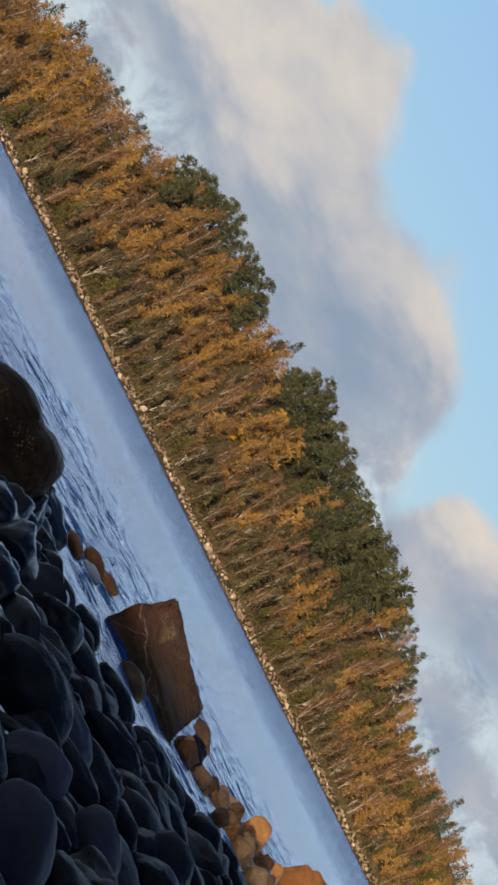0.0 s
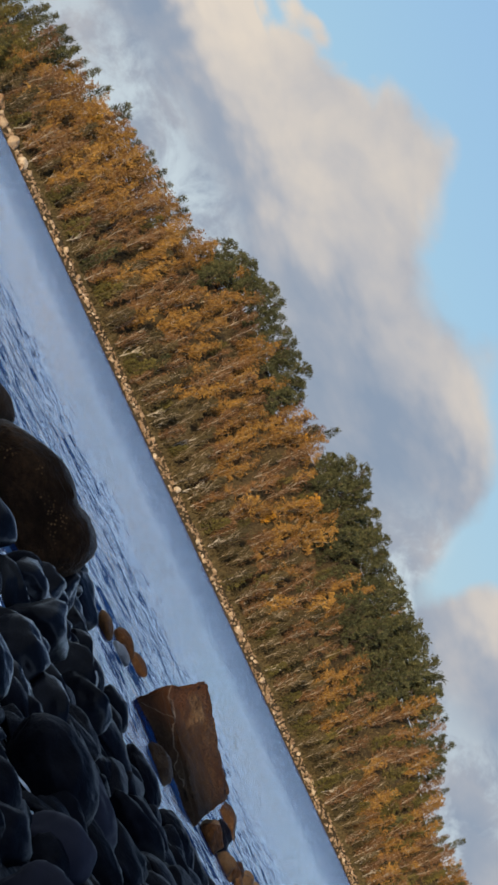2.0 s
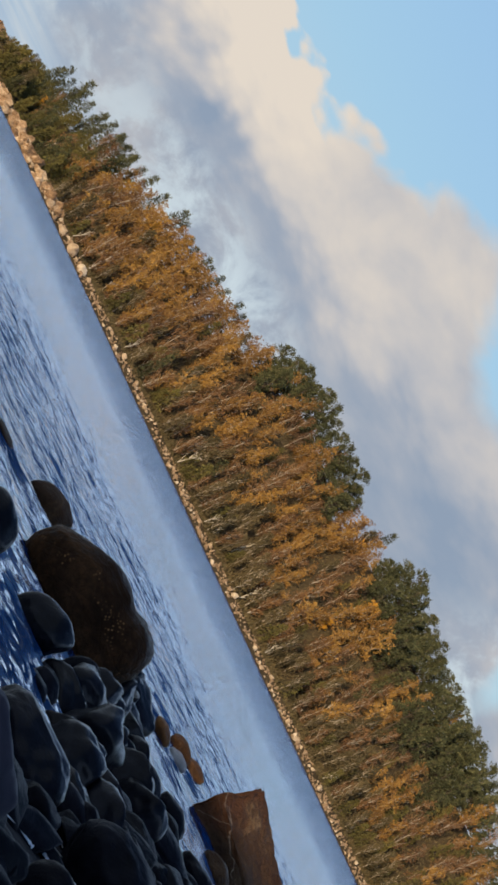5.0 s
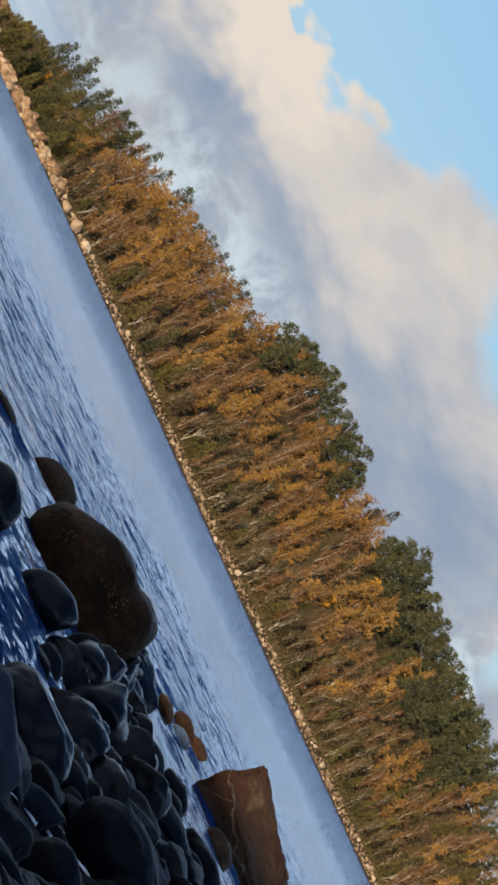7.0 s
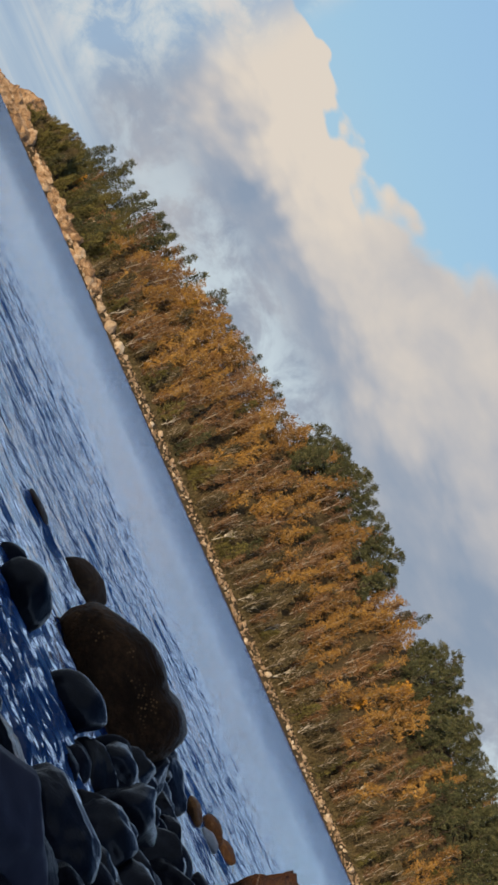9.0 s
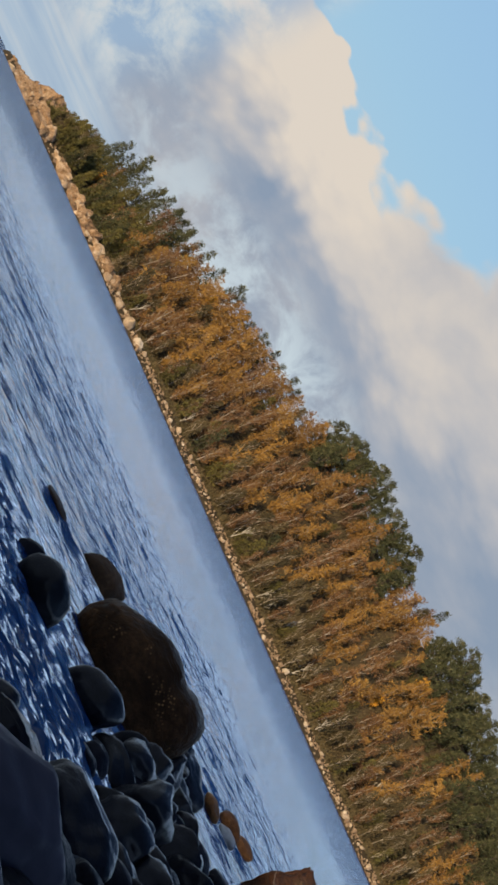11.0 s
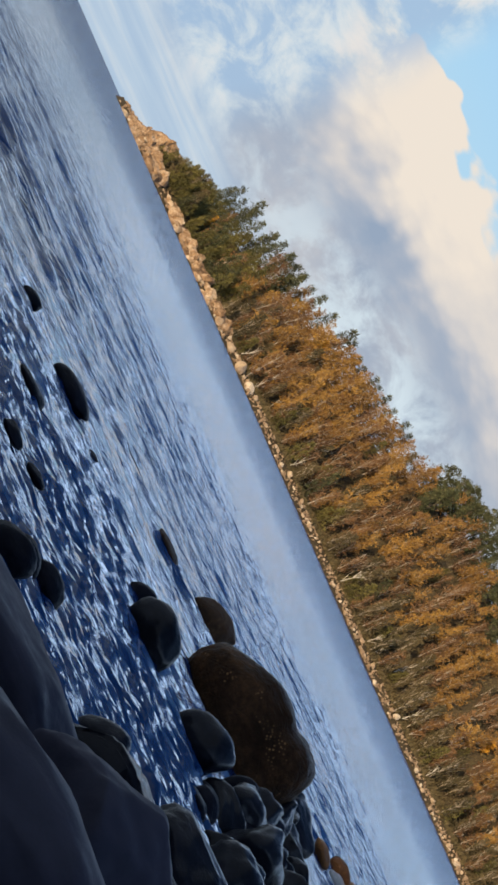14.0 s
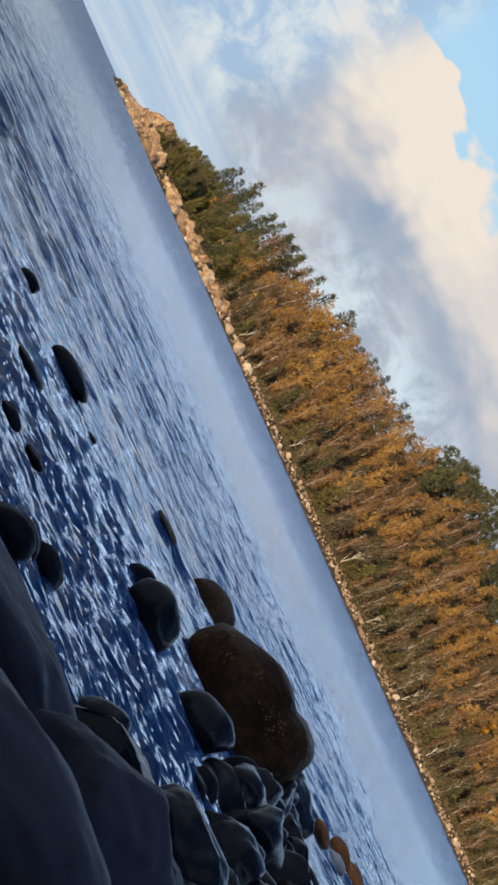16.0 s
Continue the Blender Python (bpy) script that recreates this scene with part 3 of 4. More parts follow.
def build_ledge():
    """A dark wedge of rock standing at the water edge."""
    bm = bmesh.new()
    outline = [(-0.27, -0.16), (-0.22, 0.04), (-0.03, 0.23), (0.12, 0.27), (0.28, 0.24), (0.36, -0.16)]
    near, back = [bm.verts.new((x, -0.2 + 0.06 * z, z)) for x, z in outline], [bm.verts.new((x * 0.95 + 0.02, 0.2, z * 0.96)) for x, z in outline]
    bm.faces.new(near)
    bm.faces.new(back[::-1])
    for k in range(len(outline)):
        q = (k + 1) % len(outline)
        bm.faces.new((near[q], near[k], back[k], back[q]))
    bmesh.ops.recalc_face_normals(bm, faces=bm.faces[:])
    bmesh.ops.bevel(bm, geom=bm.edges[:], offset=0.02, segments=2, affect="EDGES")
    for _ in range(3):
        bmesh.ops.subdivide_edges(bm, edges=[e for e in bm.edges if e.calc_length() > 0.05], cuts=1)
        bmesh.ops.triangulate(bm, faces=bm.faces[:])
    for v in bm.verts:
        v.co += Vector((noise.noise(v.co * 5.0), noise.noise(v.co * 5.0 + Vector((9, 0, 0))), noise.noise(v.co * 4.0 + Vector((0, 9, 0))))) * 0.03
    me = bpy.data.meshes.new("ledge_boulder")
    bm.to_mesh(me)
    bm.free()
    me.materials.append(WASHED_DARK)
    me.shade_smooth()
    ob = new("ledge_boulder", me)
    ob.matrix_world = pose(0.50, 8.45, 0.02, 0, 0, -4)
    tagged(ob, "dark wet wedge of rock at the water edge", "boulder")


build_big_boulder()
build_block()
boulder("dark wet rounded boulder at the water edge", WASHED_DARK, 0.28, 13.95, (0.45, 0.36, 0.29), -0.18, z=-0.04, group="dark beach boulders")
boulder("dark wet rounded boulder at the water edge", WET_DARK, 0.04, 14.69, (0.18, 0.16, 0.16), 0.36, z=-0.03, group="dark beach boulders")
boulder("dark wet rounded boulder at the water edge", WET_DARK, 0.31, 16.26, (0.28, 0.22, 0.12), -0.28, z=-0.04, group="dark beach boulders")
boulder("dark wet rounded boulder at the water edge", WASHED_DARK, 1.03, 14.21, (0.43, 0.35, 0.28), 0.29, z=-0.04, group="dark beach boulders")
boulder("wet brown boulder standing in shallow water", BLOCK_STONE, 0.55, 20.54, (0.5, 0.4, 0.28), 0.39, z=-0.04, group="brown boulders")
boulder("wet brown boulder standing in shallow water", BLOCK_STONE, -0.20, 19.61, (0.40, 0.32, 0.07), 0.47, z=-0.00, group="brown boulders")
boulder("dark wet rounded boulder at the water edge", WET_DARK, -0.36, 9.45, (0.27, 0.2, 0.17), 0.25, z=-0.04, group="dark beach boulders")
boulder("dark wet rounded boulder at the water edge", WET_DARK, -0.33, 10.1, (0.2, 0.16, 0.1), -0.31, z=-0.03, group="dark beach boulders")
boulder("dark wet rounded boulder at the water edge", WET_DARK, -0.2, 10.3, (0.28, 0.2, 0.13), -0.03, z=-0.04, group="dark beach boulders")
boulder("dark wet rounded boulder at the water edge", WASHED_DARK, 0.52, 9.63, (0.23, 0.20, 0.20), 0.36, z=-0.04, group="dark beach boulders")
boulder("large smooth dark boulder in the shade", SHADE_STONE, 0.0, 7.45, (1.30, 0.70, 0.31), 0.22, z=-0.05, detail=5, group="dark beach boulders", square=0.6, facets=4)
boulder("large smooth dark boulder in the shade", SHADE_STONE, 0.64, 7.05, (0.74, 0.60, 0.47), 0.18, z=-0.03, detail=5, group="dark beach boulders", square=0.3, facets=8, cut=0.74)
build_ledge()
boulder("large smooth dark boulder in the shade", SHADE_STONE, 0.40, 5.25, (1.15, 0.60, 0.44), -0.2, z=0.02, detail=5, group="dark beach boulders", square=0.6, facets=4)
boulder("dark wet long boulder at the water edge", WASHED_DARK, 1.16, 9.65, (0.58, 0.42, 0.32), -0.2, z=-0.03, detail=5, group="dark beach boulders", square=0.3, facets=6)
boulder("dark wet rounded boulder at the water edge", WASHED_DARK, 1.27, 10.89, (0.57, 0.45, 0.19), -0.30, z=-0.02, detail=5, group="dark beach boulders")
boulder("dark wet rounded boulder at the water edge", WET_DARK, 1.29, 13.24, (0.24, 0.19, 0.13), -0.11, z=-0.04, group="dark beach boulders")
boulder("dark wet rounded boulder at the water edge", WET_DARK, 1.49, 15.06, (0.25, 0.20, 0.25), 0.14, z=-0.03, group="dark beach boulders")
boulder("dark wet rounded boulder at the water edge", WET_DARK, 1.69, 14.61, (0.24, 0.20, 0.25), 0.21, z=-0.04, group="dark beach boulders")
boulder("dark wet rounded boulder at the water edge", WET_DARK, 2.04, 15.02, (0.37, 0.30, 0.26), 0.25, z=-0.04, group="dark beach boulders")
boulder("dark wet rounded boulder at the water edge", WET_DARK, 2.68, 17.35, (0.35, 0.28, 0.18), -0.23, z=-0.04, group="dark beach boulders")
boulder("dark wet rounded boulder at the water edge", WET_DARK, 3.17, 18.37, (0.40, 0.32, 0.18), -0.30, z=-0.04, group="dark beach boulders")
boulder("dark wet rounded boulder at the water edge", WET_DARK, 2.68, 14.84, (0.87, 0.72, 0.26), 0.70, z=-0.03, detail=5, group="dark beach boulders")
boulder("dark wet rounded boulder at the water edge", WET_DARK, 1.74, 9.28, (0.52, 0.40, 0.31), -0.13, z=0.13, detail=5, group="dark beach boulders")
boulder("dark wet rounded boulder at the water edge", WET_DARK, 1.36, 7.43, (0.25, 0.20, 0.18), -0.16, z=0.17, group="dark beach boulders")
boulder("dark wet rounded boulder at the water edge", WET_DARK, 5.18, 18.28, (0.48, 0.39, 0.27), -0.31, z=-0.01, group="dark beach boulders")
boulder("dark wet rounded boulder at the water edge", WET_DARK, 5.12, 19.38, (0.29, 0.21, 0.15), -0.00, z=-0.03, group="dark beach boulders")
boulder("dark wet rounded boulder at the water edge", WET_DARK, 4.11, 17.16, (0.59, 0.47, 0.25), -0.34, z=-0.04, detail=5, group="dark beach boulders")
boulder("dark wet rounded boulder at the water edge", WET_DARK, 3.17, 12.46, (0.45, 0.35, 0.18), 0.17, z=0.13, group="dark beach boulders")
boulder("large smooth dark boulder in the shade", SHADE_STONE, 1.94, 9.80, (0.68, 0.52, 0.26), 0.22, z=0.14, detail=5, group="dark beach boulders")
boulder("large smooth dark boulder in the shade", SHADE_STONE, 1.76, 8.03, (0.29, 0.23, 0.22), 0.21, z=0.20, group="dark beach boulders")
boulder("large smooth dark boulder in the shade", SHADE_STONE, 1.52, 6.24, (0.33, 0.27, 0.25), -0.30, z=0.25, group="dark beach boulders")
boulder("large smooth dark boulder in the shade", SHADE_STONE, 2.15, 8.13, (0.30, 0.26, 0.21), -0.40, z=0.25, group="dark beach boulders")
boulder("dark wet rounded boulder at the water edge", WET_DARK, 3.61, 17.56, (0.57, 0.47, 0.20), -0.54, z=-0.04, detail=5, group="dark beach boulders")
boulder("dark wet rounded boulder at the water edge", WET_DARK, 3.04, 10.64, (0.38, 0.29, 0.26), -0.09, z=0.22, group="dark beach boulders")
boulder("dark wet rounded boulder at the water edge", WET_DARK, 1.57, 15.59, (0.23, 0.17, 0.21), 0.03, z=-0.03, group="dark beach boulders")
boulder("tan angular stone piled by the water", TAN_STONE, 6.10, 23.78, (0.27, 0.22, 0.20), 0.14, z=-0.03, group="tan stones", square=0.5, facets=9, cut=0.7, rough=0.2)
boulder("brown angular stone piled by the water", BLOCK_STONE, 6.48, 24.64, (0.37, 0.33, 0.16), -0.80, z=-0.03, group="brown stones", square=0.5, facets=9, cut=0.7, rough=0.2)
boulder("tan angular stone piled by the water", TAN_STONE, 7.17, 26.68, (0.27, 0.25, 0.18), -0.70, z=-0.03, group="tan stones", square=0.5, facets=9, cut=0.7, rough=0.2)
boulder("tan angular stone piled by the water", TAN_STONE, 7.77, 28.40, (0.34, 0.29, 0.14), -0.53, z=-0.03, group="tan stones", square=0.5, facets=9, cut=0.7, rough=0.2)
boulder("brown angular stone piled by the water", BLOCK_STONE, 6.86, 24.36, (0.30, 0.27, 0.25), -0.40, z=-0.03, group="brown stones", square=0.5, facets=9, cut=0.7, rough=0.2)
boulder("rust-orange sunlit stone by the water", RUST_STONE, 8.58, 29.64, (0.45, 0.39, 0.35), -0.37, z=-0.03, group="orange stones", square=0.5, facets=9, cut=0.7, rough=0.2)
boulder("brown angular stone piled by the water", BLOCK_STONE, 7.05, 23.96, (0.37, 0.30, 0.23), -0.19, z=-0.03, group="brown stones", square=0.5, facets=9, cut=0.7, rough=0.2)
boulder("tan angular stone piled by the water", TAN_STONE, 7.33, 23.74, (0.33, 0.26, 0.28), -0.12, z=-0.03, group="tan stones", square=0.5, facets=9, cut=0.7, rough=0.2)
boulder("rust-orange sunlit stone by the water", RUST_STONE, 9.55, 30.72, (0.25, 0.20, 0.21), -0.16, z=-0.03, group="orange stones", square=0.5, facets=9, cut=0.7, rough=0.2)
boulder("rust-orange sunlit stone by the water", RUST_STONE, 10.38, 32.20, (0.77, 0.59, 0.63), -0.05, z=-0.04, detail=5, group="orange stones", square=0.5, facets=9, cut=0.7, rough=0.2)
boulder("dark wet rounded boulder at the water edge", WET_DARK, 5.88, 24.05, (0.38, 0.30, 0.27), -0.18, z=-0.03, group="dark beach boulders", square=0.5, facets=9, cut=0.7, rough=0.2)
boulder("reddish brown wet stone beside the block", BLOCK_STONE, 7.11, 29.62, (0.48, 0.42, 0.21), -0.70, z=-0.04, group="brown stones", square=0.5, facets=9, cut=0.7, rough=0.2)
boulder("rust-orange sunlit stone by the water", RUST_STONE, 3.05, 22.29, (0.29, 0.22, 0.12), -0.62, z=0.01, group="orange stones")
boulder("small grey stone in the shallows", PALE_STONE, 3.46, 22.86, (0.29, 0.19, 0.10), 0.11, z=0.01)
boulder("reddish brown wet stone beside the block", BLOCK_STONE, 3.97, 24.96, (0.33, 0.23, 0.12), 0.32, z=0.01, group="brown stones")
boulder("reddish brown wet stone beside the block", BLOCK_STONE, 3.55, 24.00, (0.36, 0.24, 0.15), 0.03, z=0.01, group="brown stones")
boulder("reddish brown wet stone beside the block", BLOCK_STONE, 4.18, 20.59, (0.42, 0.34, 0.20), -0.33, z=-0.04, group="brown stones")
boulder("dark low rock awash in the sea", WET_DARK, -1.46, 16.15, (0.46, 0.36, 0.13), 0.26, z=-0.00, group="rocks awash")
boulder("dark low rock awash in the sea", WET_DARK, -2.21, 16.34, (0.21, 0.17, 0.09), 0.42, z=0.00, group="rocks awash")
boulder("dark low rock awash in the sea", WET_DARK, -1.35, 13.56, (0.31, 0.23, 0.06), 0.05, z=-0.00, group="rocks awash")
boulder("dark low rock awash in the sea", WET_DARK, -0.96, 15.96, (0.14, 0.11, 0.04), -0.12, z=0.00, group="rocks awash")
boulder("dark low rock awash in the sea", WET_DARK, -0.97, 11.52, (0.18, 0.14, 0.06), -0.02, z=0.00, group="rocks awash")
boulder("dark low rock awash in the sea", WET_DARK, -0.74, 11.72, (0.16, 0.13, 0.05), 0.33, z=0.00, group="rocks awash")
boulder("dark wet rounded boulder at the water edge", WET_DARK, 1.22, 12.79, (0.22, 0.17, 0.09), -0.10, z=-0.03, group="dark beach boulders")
boulder("dark wet rounded boulder at the water edge", WET_DARK, 1.32, 13.82, (0.23, 0.17, 0.08), 0.04, z=-0.03, group="dark beach boulders")
boulder("dark wet rounded boulder at the water edge", WET_DARK, 1.78, 14.39, (0.53, 0.41, 0.19), 0.20, z=-0.04, detail=5, group="dark beach boulders")



def fill_beach():
    """Smaller dark stones that fill the beach between the boulders."""
    rng = random.Random(8)
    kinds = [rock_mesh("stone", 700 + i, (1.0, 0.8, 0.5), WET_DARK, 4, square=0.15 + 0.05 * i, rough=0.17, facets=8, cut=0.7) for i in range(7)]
    made = 0
    while made < 240:
        y = rng.uniform(4.2, 21.0)
        x = y * math.tan(radians(rng.uniform(-6.0, 17.0)))
        edge = shore_near(x) + rng.uniform(-1.0, 1.0 + 1.4 * step(0.9, 1.6, x))
        if y > edge:
            continue
        s = rng.uniform(0.2, 0.46) * (0.7 + 0.025 * y)
        ob = new("stone", kinds[rng.randrange(7)])
        ob.matrix_world = pose(x, y, max(height(x, y), -0.05) - 0.03 * s, rng.uniform(-15, 15), rng.uniform(-15, 15), rng.uniform(0, 360)) @ Matrix.Diagonal((s * rng.uniform(0.8, 1.4), s, s * rng.uniform(0.7, 1.0), 1))
        tagged(ob, "dark wet rounded beach stone", "stone", "dark beach stones")
        made += 1


fill_beach()


def shallows_stones():
    """A close-set patch of dark stones standing in the shallows in front of the big boulder."""
    rng = random.Random(15)
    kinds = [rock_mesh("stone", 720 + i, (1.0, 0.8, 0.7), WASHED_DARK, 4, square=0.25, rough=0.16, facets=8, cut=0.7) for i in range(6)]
    made = 0
    while made < 46:
        y = rng.uniform(10.6, 18.4)
        lo = along(y, (10.6, 11.4, 14.2, 16.4, 18.4), (1.2, 0.95, 1.32, 1.8, 2.0))
        hi = along(y, (10.6, 11.6, 15.0, 17.0, 18.4), (1.5, 1.95, 2.6, 2.5, 2.2))
        x = rng.uniform(lo, hi)
        s = rng.uniform(0.26, 0.5)
        ob = new("stone", kinds[rng.randrange(6)])
        ob.matrix_world = pose(x, y, -0.07, rng.uniform(-15, 15), rng.uniform(-15, 15), rng.uniform(0, 360)) @ Matrix.Diagonal((s * rng.uniform(0.8, 1.3), s, s * rng.uniform(0.8, 1.25), 1))
        tagged(ob, "dark wet rounded stone standing in the shallows", "stone", "shallows stones")
        made += 1


shallows_stones()


def brown_jumble():
    """Small brown stones heaped beside the block."""
    rng = random.Random(31)
    kinds = [rock_mesh("stone", 740 + i, (1.0, 0.8, 0.7), (BLOCK_STONE, TAN_STONE, BLOCK_STONE, WET_BROWN)[i], 4, square=0.4, rough=0.22, facets=9, cut=0.7) for i in range(4)]
    for i in range(26):
        f = rng.random()
        x, y = 5.9 + 3.0 * f + rng.uniform(-0.35, 0.35), 23.6 + 5.0 * f + rng.uniform(-0.9, 0.9)
        s = rng.uniform(0.16, 0.34)
        ob = new("stone", kinds[rng.randrange(4)])
        ob.matrix_world = pose(x, y, -0.03, rng.uniform(-25, 25), rng.uniform(-25, 25), rng.uniform(0, 360)) @ Matrix.Diagonal((s * rng.uniform(0.8, 1.4), s, s * rng.uniform(0.8, 1.2), 1))
        tagged(ob, "small brown angular stone heaped by the water", "stone", "brown heaped stones")


brown_jumble()


def foam_and_rim_glints():
    """Thin broken white lines round the stones: foam in the wash, and painted glints of wet rims."""
    rng = random.Random(12)
    mat, n, bsdf = material("foam", 0.6)
    where = n.add("ShaderNodeTexCoord").outputs["Object"]
    put(n, n.ramp(n.noise(where, 30.0, 3.0), [(0.35, (0.35, 0.42, 0.5)), (0.6, (0.75, 0.8, 0.85))]), bsdf.inputs["Base Color"])
    verts, faces = [], []
    spots = [(ob.matrix_world.translation, ob.dimensions) for ob in bpy.data.objects if ob.name.split(".")[0] in ("boulder", "stone") and ob.data]
    for place, size in spots:
        if not (0.45 < place.x < 1.9 and 8.3 < place.y < 12.2):
            continue
        for k in range(3):
            a0 = rng.uniform(3.3, 5.6)
            span = rng.uniform(0.5, 1.3)
            grow = rng.uniform(1.05, 1.35)
            base = len(verts)
            count = 26
            for i in range(count):
                a = a0 + span * i / (count - 1)
                r = grow + 0.10 * noise.noise((a * 2.0, place.x * 3.0, k))
                x = place.x + math.cos(a) * size.x * 0.5 * r
                y = place.y + math.sin(a) * size.y * 0.5 * r
                w = 0.009 * math.sin(math.pi * i / (count - 1)) * rng.uniform(0.3, 1.0)
                z = max(height(x, y), 0.0) + 0.02 + 0.012 * noise.noise((x * 6, y * 6, 2.0))
                verts.extend(((x - math.cos(a) * w, y - math.sin(a) * w, z - w), (x, y, z + w), (x + math.cos(a) * w, y + math.sin(a) * w, z - w)))
            for i in range(count - 1):
                q = base + 3 * i
                faces.extend(((q, q + 3, q + 4, q + 1), (q + 1, q + 4, q + 5, q + 2)))
    ob = mesh_object("foam", verts, faces, mat, smooth=True)
    tagged(ob, "thin white lines of foam and painted rim glints between stones", "foam", kind="stuff")


foam_and_rim_glints()


# ---- far shore: stones and headland ----
def far_stones():
    rng = random.Random(21)
    kinds = [rock_mesh("shore_boulder", 800 + i, (1.0, 0.9, 0.75), SHORE_STONE, 3, square=rng.uniform(0.2, 0.7), rough=0.4, facets=14, cut=0.62) for i in range(8)]
    for i in range(290):
        x = -128 + 362 * (i + rng.random()) / 290
        s = rng.choice((0.8, 1.0, 1.2, 1.7)) * rng.uniform(0.7, 1.2) * along(x, (-100, -60, 40, 120, 235), (1.25, 1.15, 1.0, 0.9, 0.75))
        y = shore_far(x) + rng.uniform(-0.5, 3.4)
        ob = new("shore_boulder", kinds[rng.randrange(8)])
        ob.matrix_world = pose(x, y, max(height(x, y), -0.3) - 0.1, rng.uniform(-20, 20), rng.uniform(-20, 20), rng.uniform(0, 360)) @ Matrix.Diagonal((s * rng.uniform(0.8, 1.5), s, s * rng.uniform(0.7, 1.1), 1))
        tagged(ob, "pale sunlit boulder on the far waterline", "boulder", "far shore boulders")
    # the smaller rubble between them
    verts, faces = [], []
    base = rock_mesh("rubble", 850, (1.0, 0.9, 0.8), SHORE_STONE, 2, rough=0.4, facets=12, cut=0.62)
    bv = np.array([v.co[:] for v in base.vertices])
    bf = [tuple(p.vertices) for p in base.polygons]
    for i in range(1900):
        x = rng.uniform(-128, 234)
        y = shore_far(x) + rng.uniform(-0.6, 4.8)
        s = rng.uniform(0.3, 0.9)
        a = rng.uniform(0, 6.28)
        rot = np.array([[math.cos(a), -math.sin(a), 0], [math.sin(a), math.cos(a), 0], [0, 0, 1]])
        p = bv * np.array([s * rng.uniform(0.8, 1.6), s, s * rng.uniform(0.7, 1.2)]) @ rot.T + np.array([x, y, max(height(x, y), -0.2) - 0.05])
        k = len(verts)
        verts.extend(map(tuple, p))
        faces.extend(tuple(q + k for q in f) for f in bf)
    ob = mesh_object("shore_rubble", verts, faces, SHORE_STONE)
    tagged(ob, "pale rubble along the far waterline", "rubble", kind="stuff")


far_stones()
for _x, _s in ((-45.5, 3.6), (-39.5, 3.0), (-52.0, 2.6), (-60.0, 2.8), (106.0, 1.8), (127.0, 1.9)):
    _ob = new("shore_boulder", rock_mesh("shore_boulder", next(seeds), (_s * 1.2, _s, _s), SHORE_STONE, 4, square=0.3, rough=0.2, facets=7, cut=0.75))
    _ob.matrix_world = pose(_x, shore_far(_x) + 1.2, 0.0, 0, 0, 40)
    tagged(_ob, "large pale sunlit boulder on the far waterline", "boulder", "far shore boulders")


def headland():
    """Broken sunlit cliffs at the tip of the far shore."""
    rng = random.Random(5)
    spots = []
    for i in range(44):
        x = rng.uniform(-130, -105)
        spots.append((x, rng.uniform(-0.5, 4 if x > -112 else 16), rng.uniform(2.2, 5.0)))
    for i in range(40):
        spots.append((rng.uniform(-100, -56), rng.uniform(0, 5), rng.uniform(2.8, 6.0)))
    for x, s, size in spots:
        y = shore_far(x) + s
        size *= along(x, (-130, -122, -112, -60), (0.3, 0.6, 1.0, 0.9))
        ob = new("crag", rock_mesh("crag", next(seeds), (size * rng.uniform(1.0, 1.8), size, size * rng.uniform(0.7, 1.1)), CLIFF_STONE, 4, square=0.6, rough=0.42, facets=13, cut=0.6))
        ob.matrix_world = pose(x, y, max(height(x, y), -0.3) - 0.42 * size, rng.uniform(-30, 30), rng.uniform(-30, 30), rng.uniform(0, 360))
        tagged(ob, "orange-tan sunlit crag on the headland", "rock", "headland crags")


headland()


def headland_cliff():
    """The bedrock under the crags: broken ledges rising from the sea."""
    xs, ss = np.linspace(-131.5, -94, 150), np.linspace(-2.0, 27, 110)
    verts = []
    for s in ss:
        for x in xs:
            y = shore_far(x) + s
            z = max(height(x, y), -0.6)
            cell = noise.cell_vector((x * 0.32, y * 0.32, z * 0.3))
            ledge = 2.3 * cell.x + 1.3 * noise.noise((x * 0.22, y * 0.22, 1.0)) + 0.7 * noise.noise((x * 0.8, y * 0.8, 4.0)) + 0.3 * noise.noise((x * 2.1, y * 2.1, 8.0))
            k = step(-131.5, -118, x) * step(-2.0, 3.0, s) * (1.0 - step(22.0, 27.0, s))
            k *= (1 - step(-107, -101, x)) * (1 - step(-117, -109, x) * step(3.5, 8.0, s))
            verts.append((x + 0.5 * cell.y * k, y + 0.5 * cell.z * k, z - 0.3 * (1 - k) + k * (0.5 + ledge)))
    w = len(xs)
    faces = [(j * w + i, j * w + i + 1, (j + 1) * w + i + 1, (j + 1) * w + i) for j in range(len(ss) - 1) for i in range(w - 1)]
    ob = mesh_object("headland_cliff", verts, faces, CLIFF_STONE)
    tagged(ob, "broken orange-tan bedrock ledges at the headland tip", "cliff")


headland_cliff()


# ---- woods ----
def tube(verts, faces, a, b, ra, rb, sides=5):
    a, b = Vector(a), Vector(b)
    d = (b - a).normalized()
    u = d.orthogonal().normalized()
    w = d.cross(u)
    k = len(verts)
    for p, r in ((a, ra), (b, rb)):
        for i in range(sides):
            t = 6.2832 * i / sides
            verts.append(tuple(p + (u * math.cos(t) + w * math.sin(t)) * r))
    for i in range(sides):
        j = (i + 1) % sides
        faces.append((k + i, k + j, k + sides + j, k + sides + i))


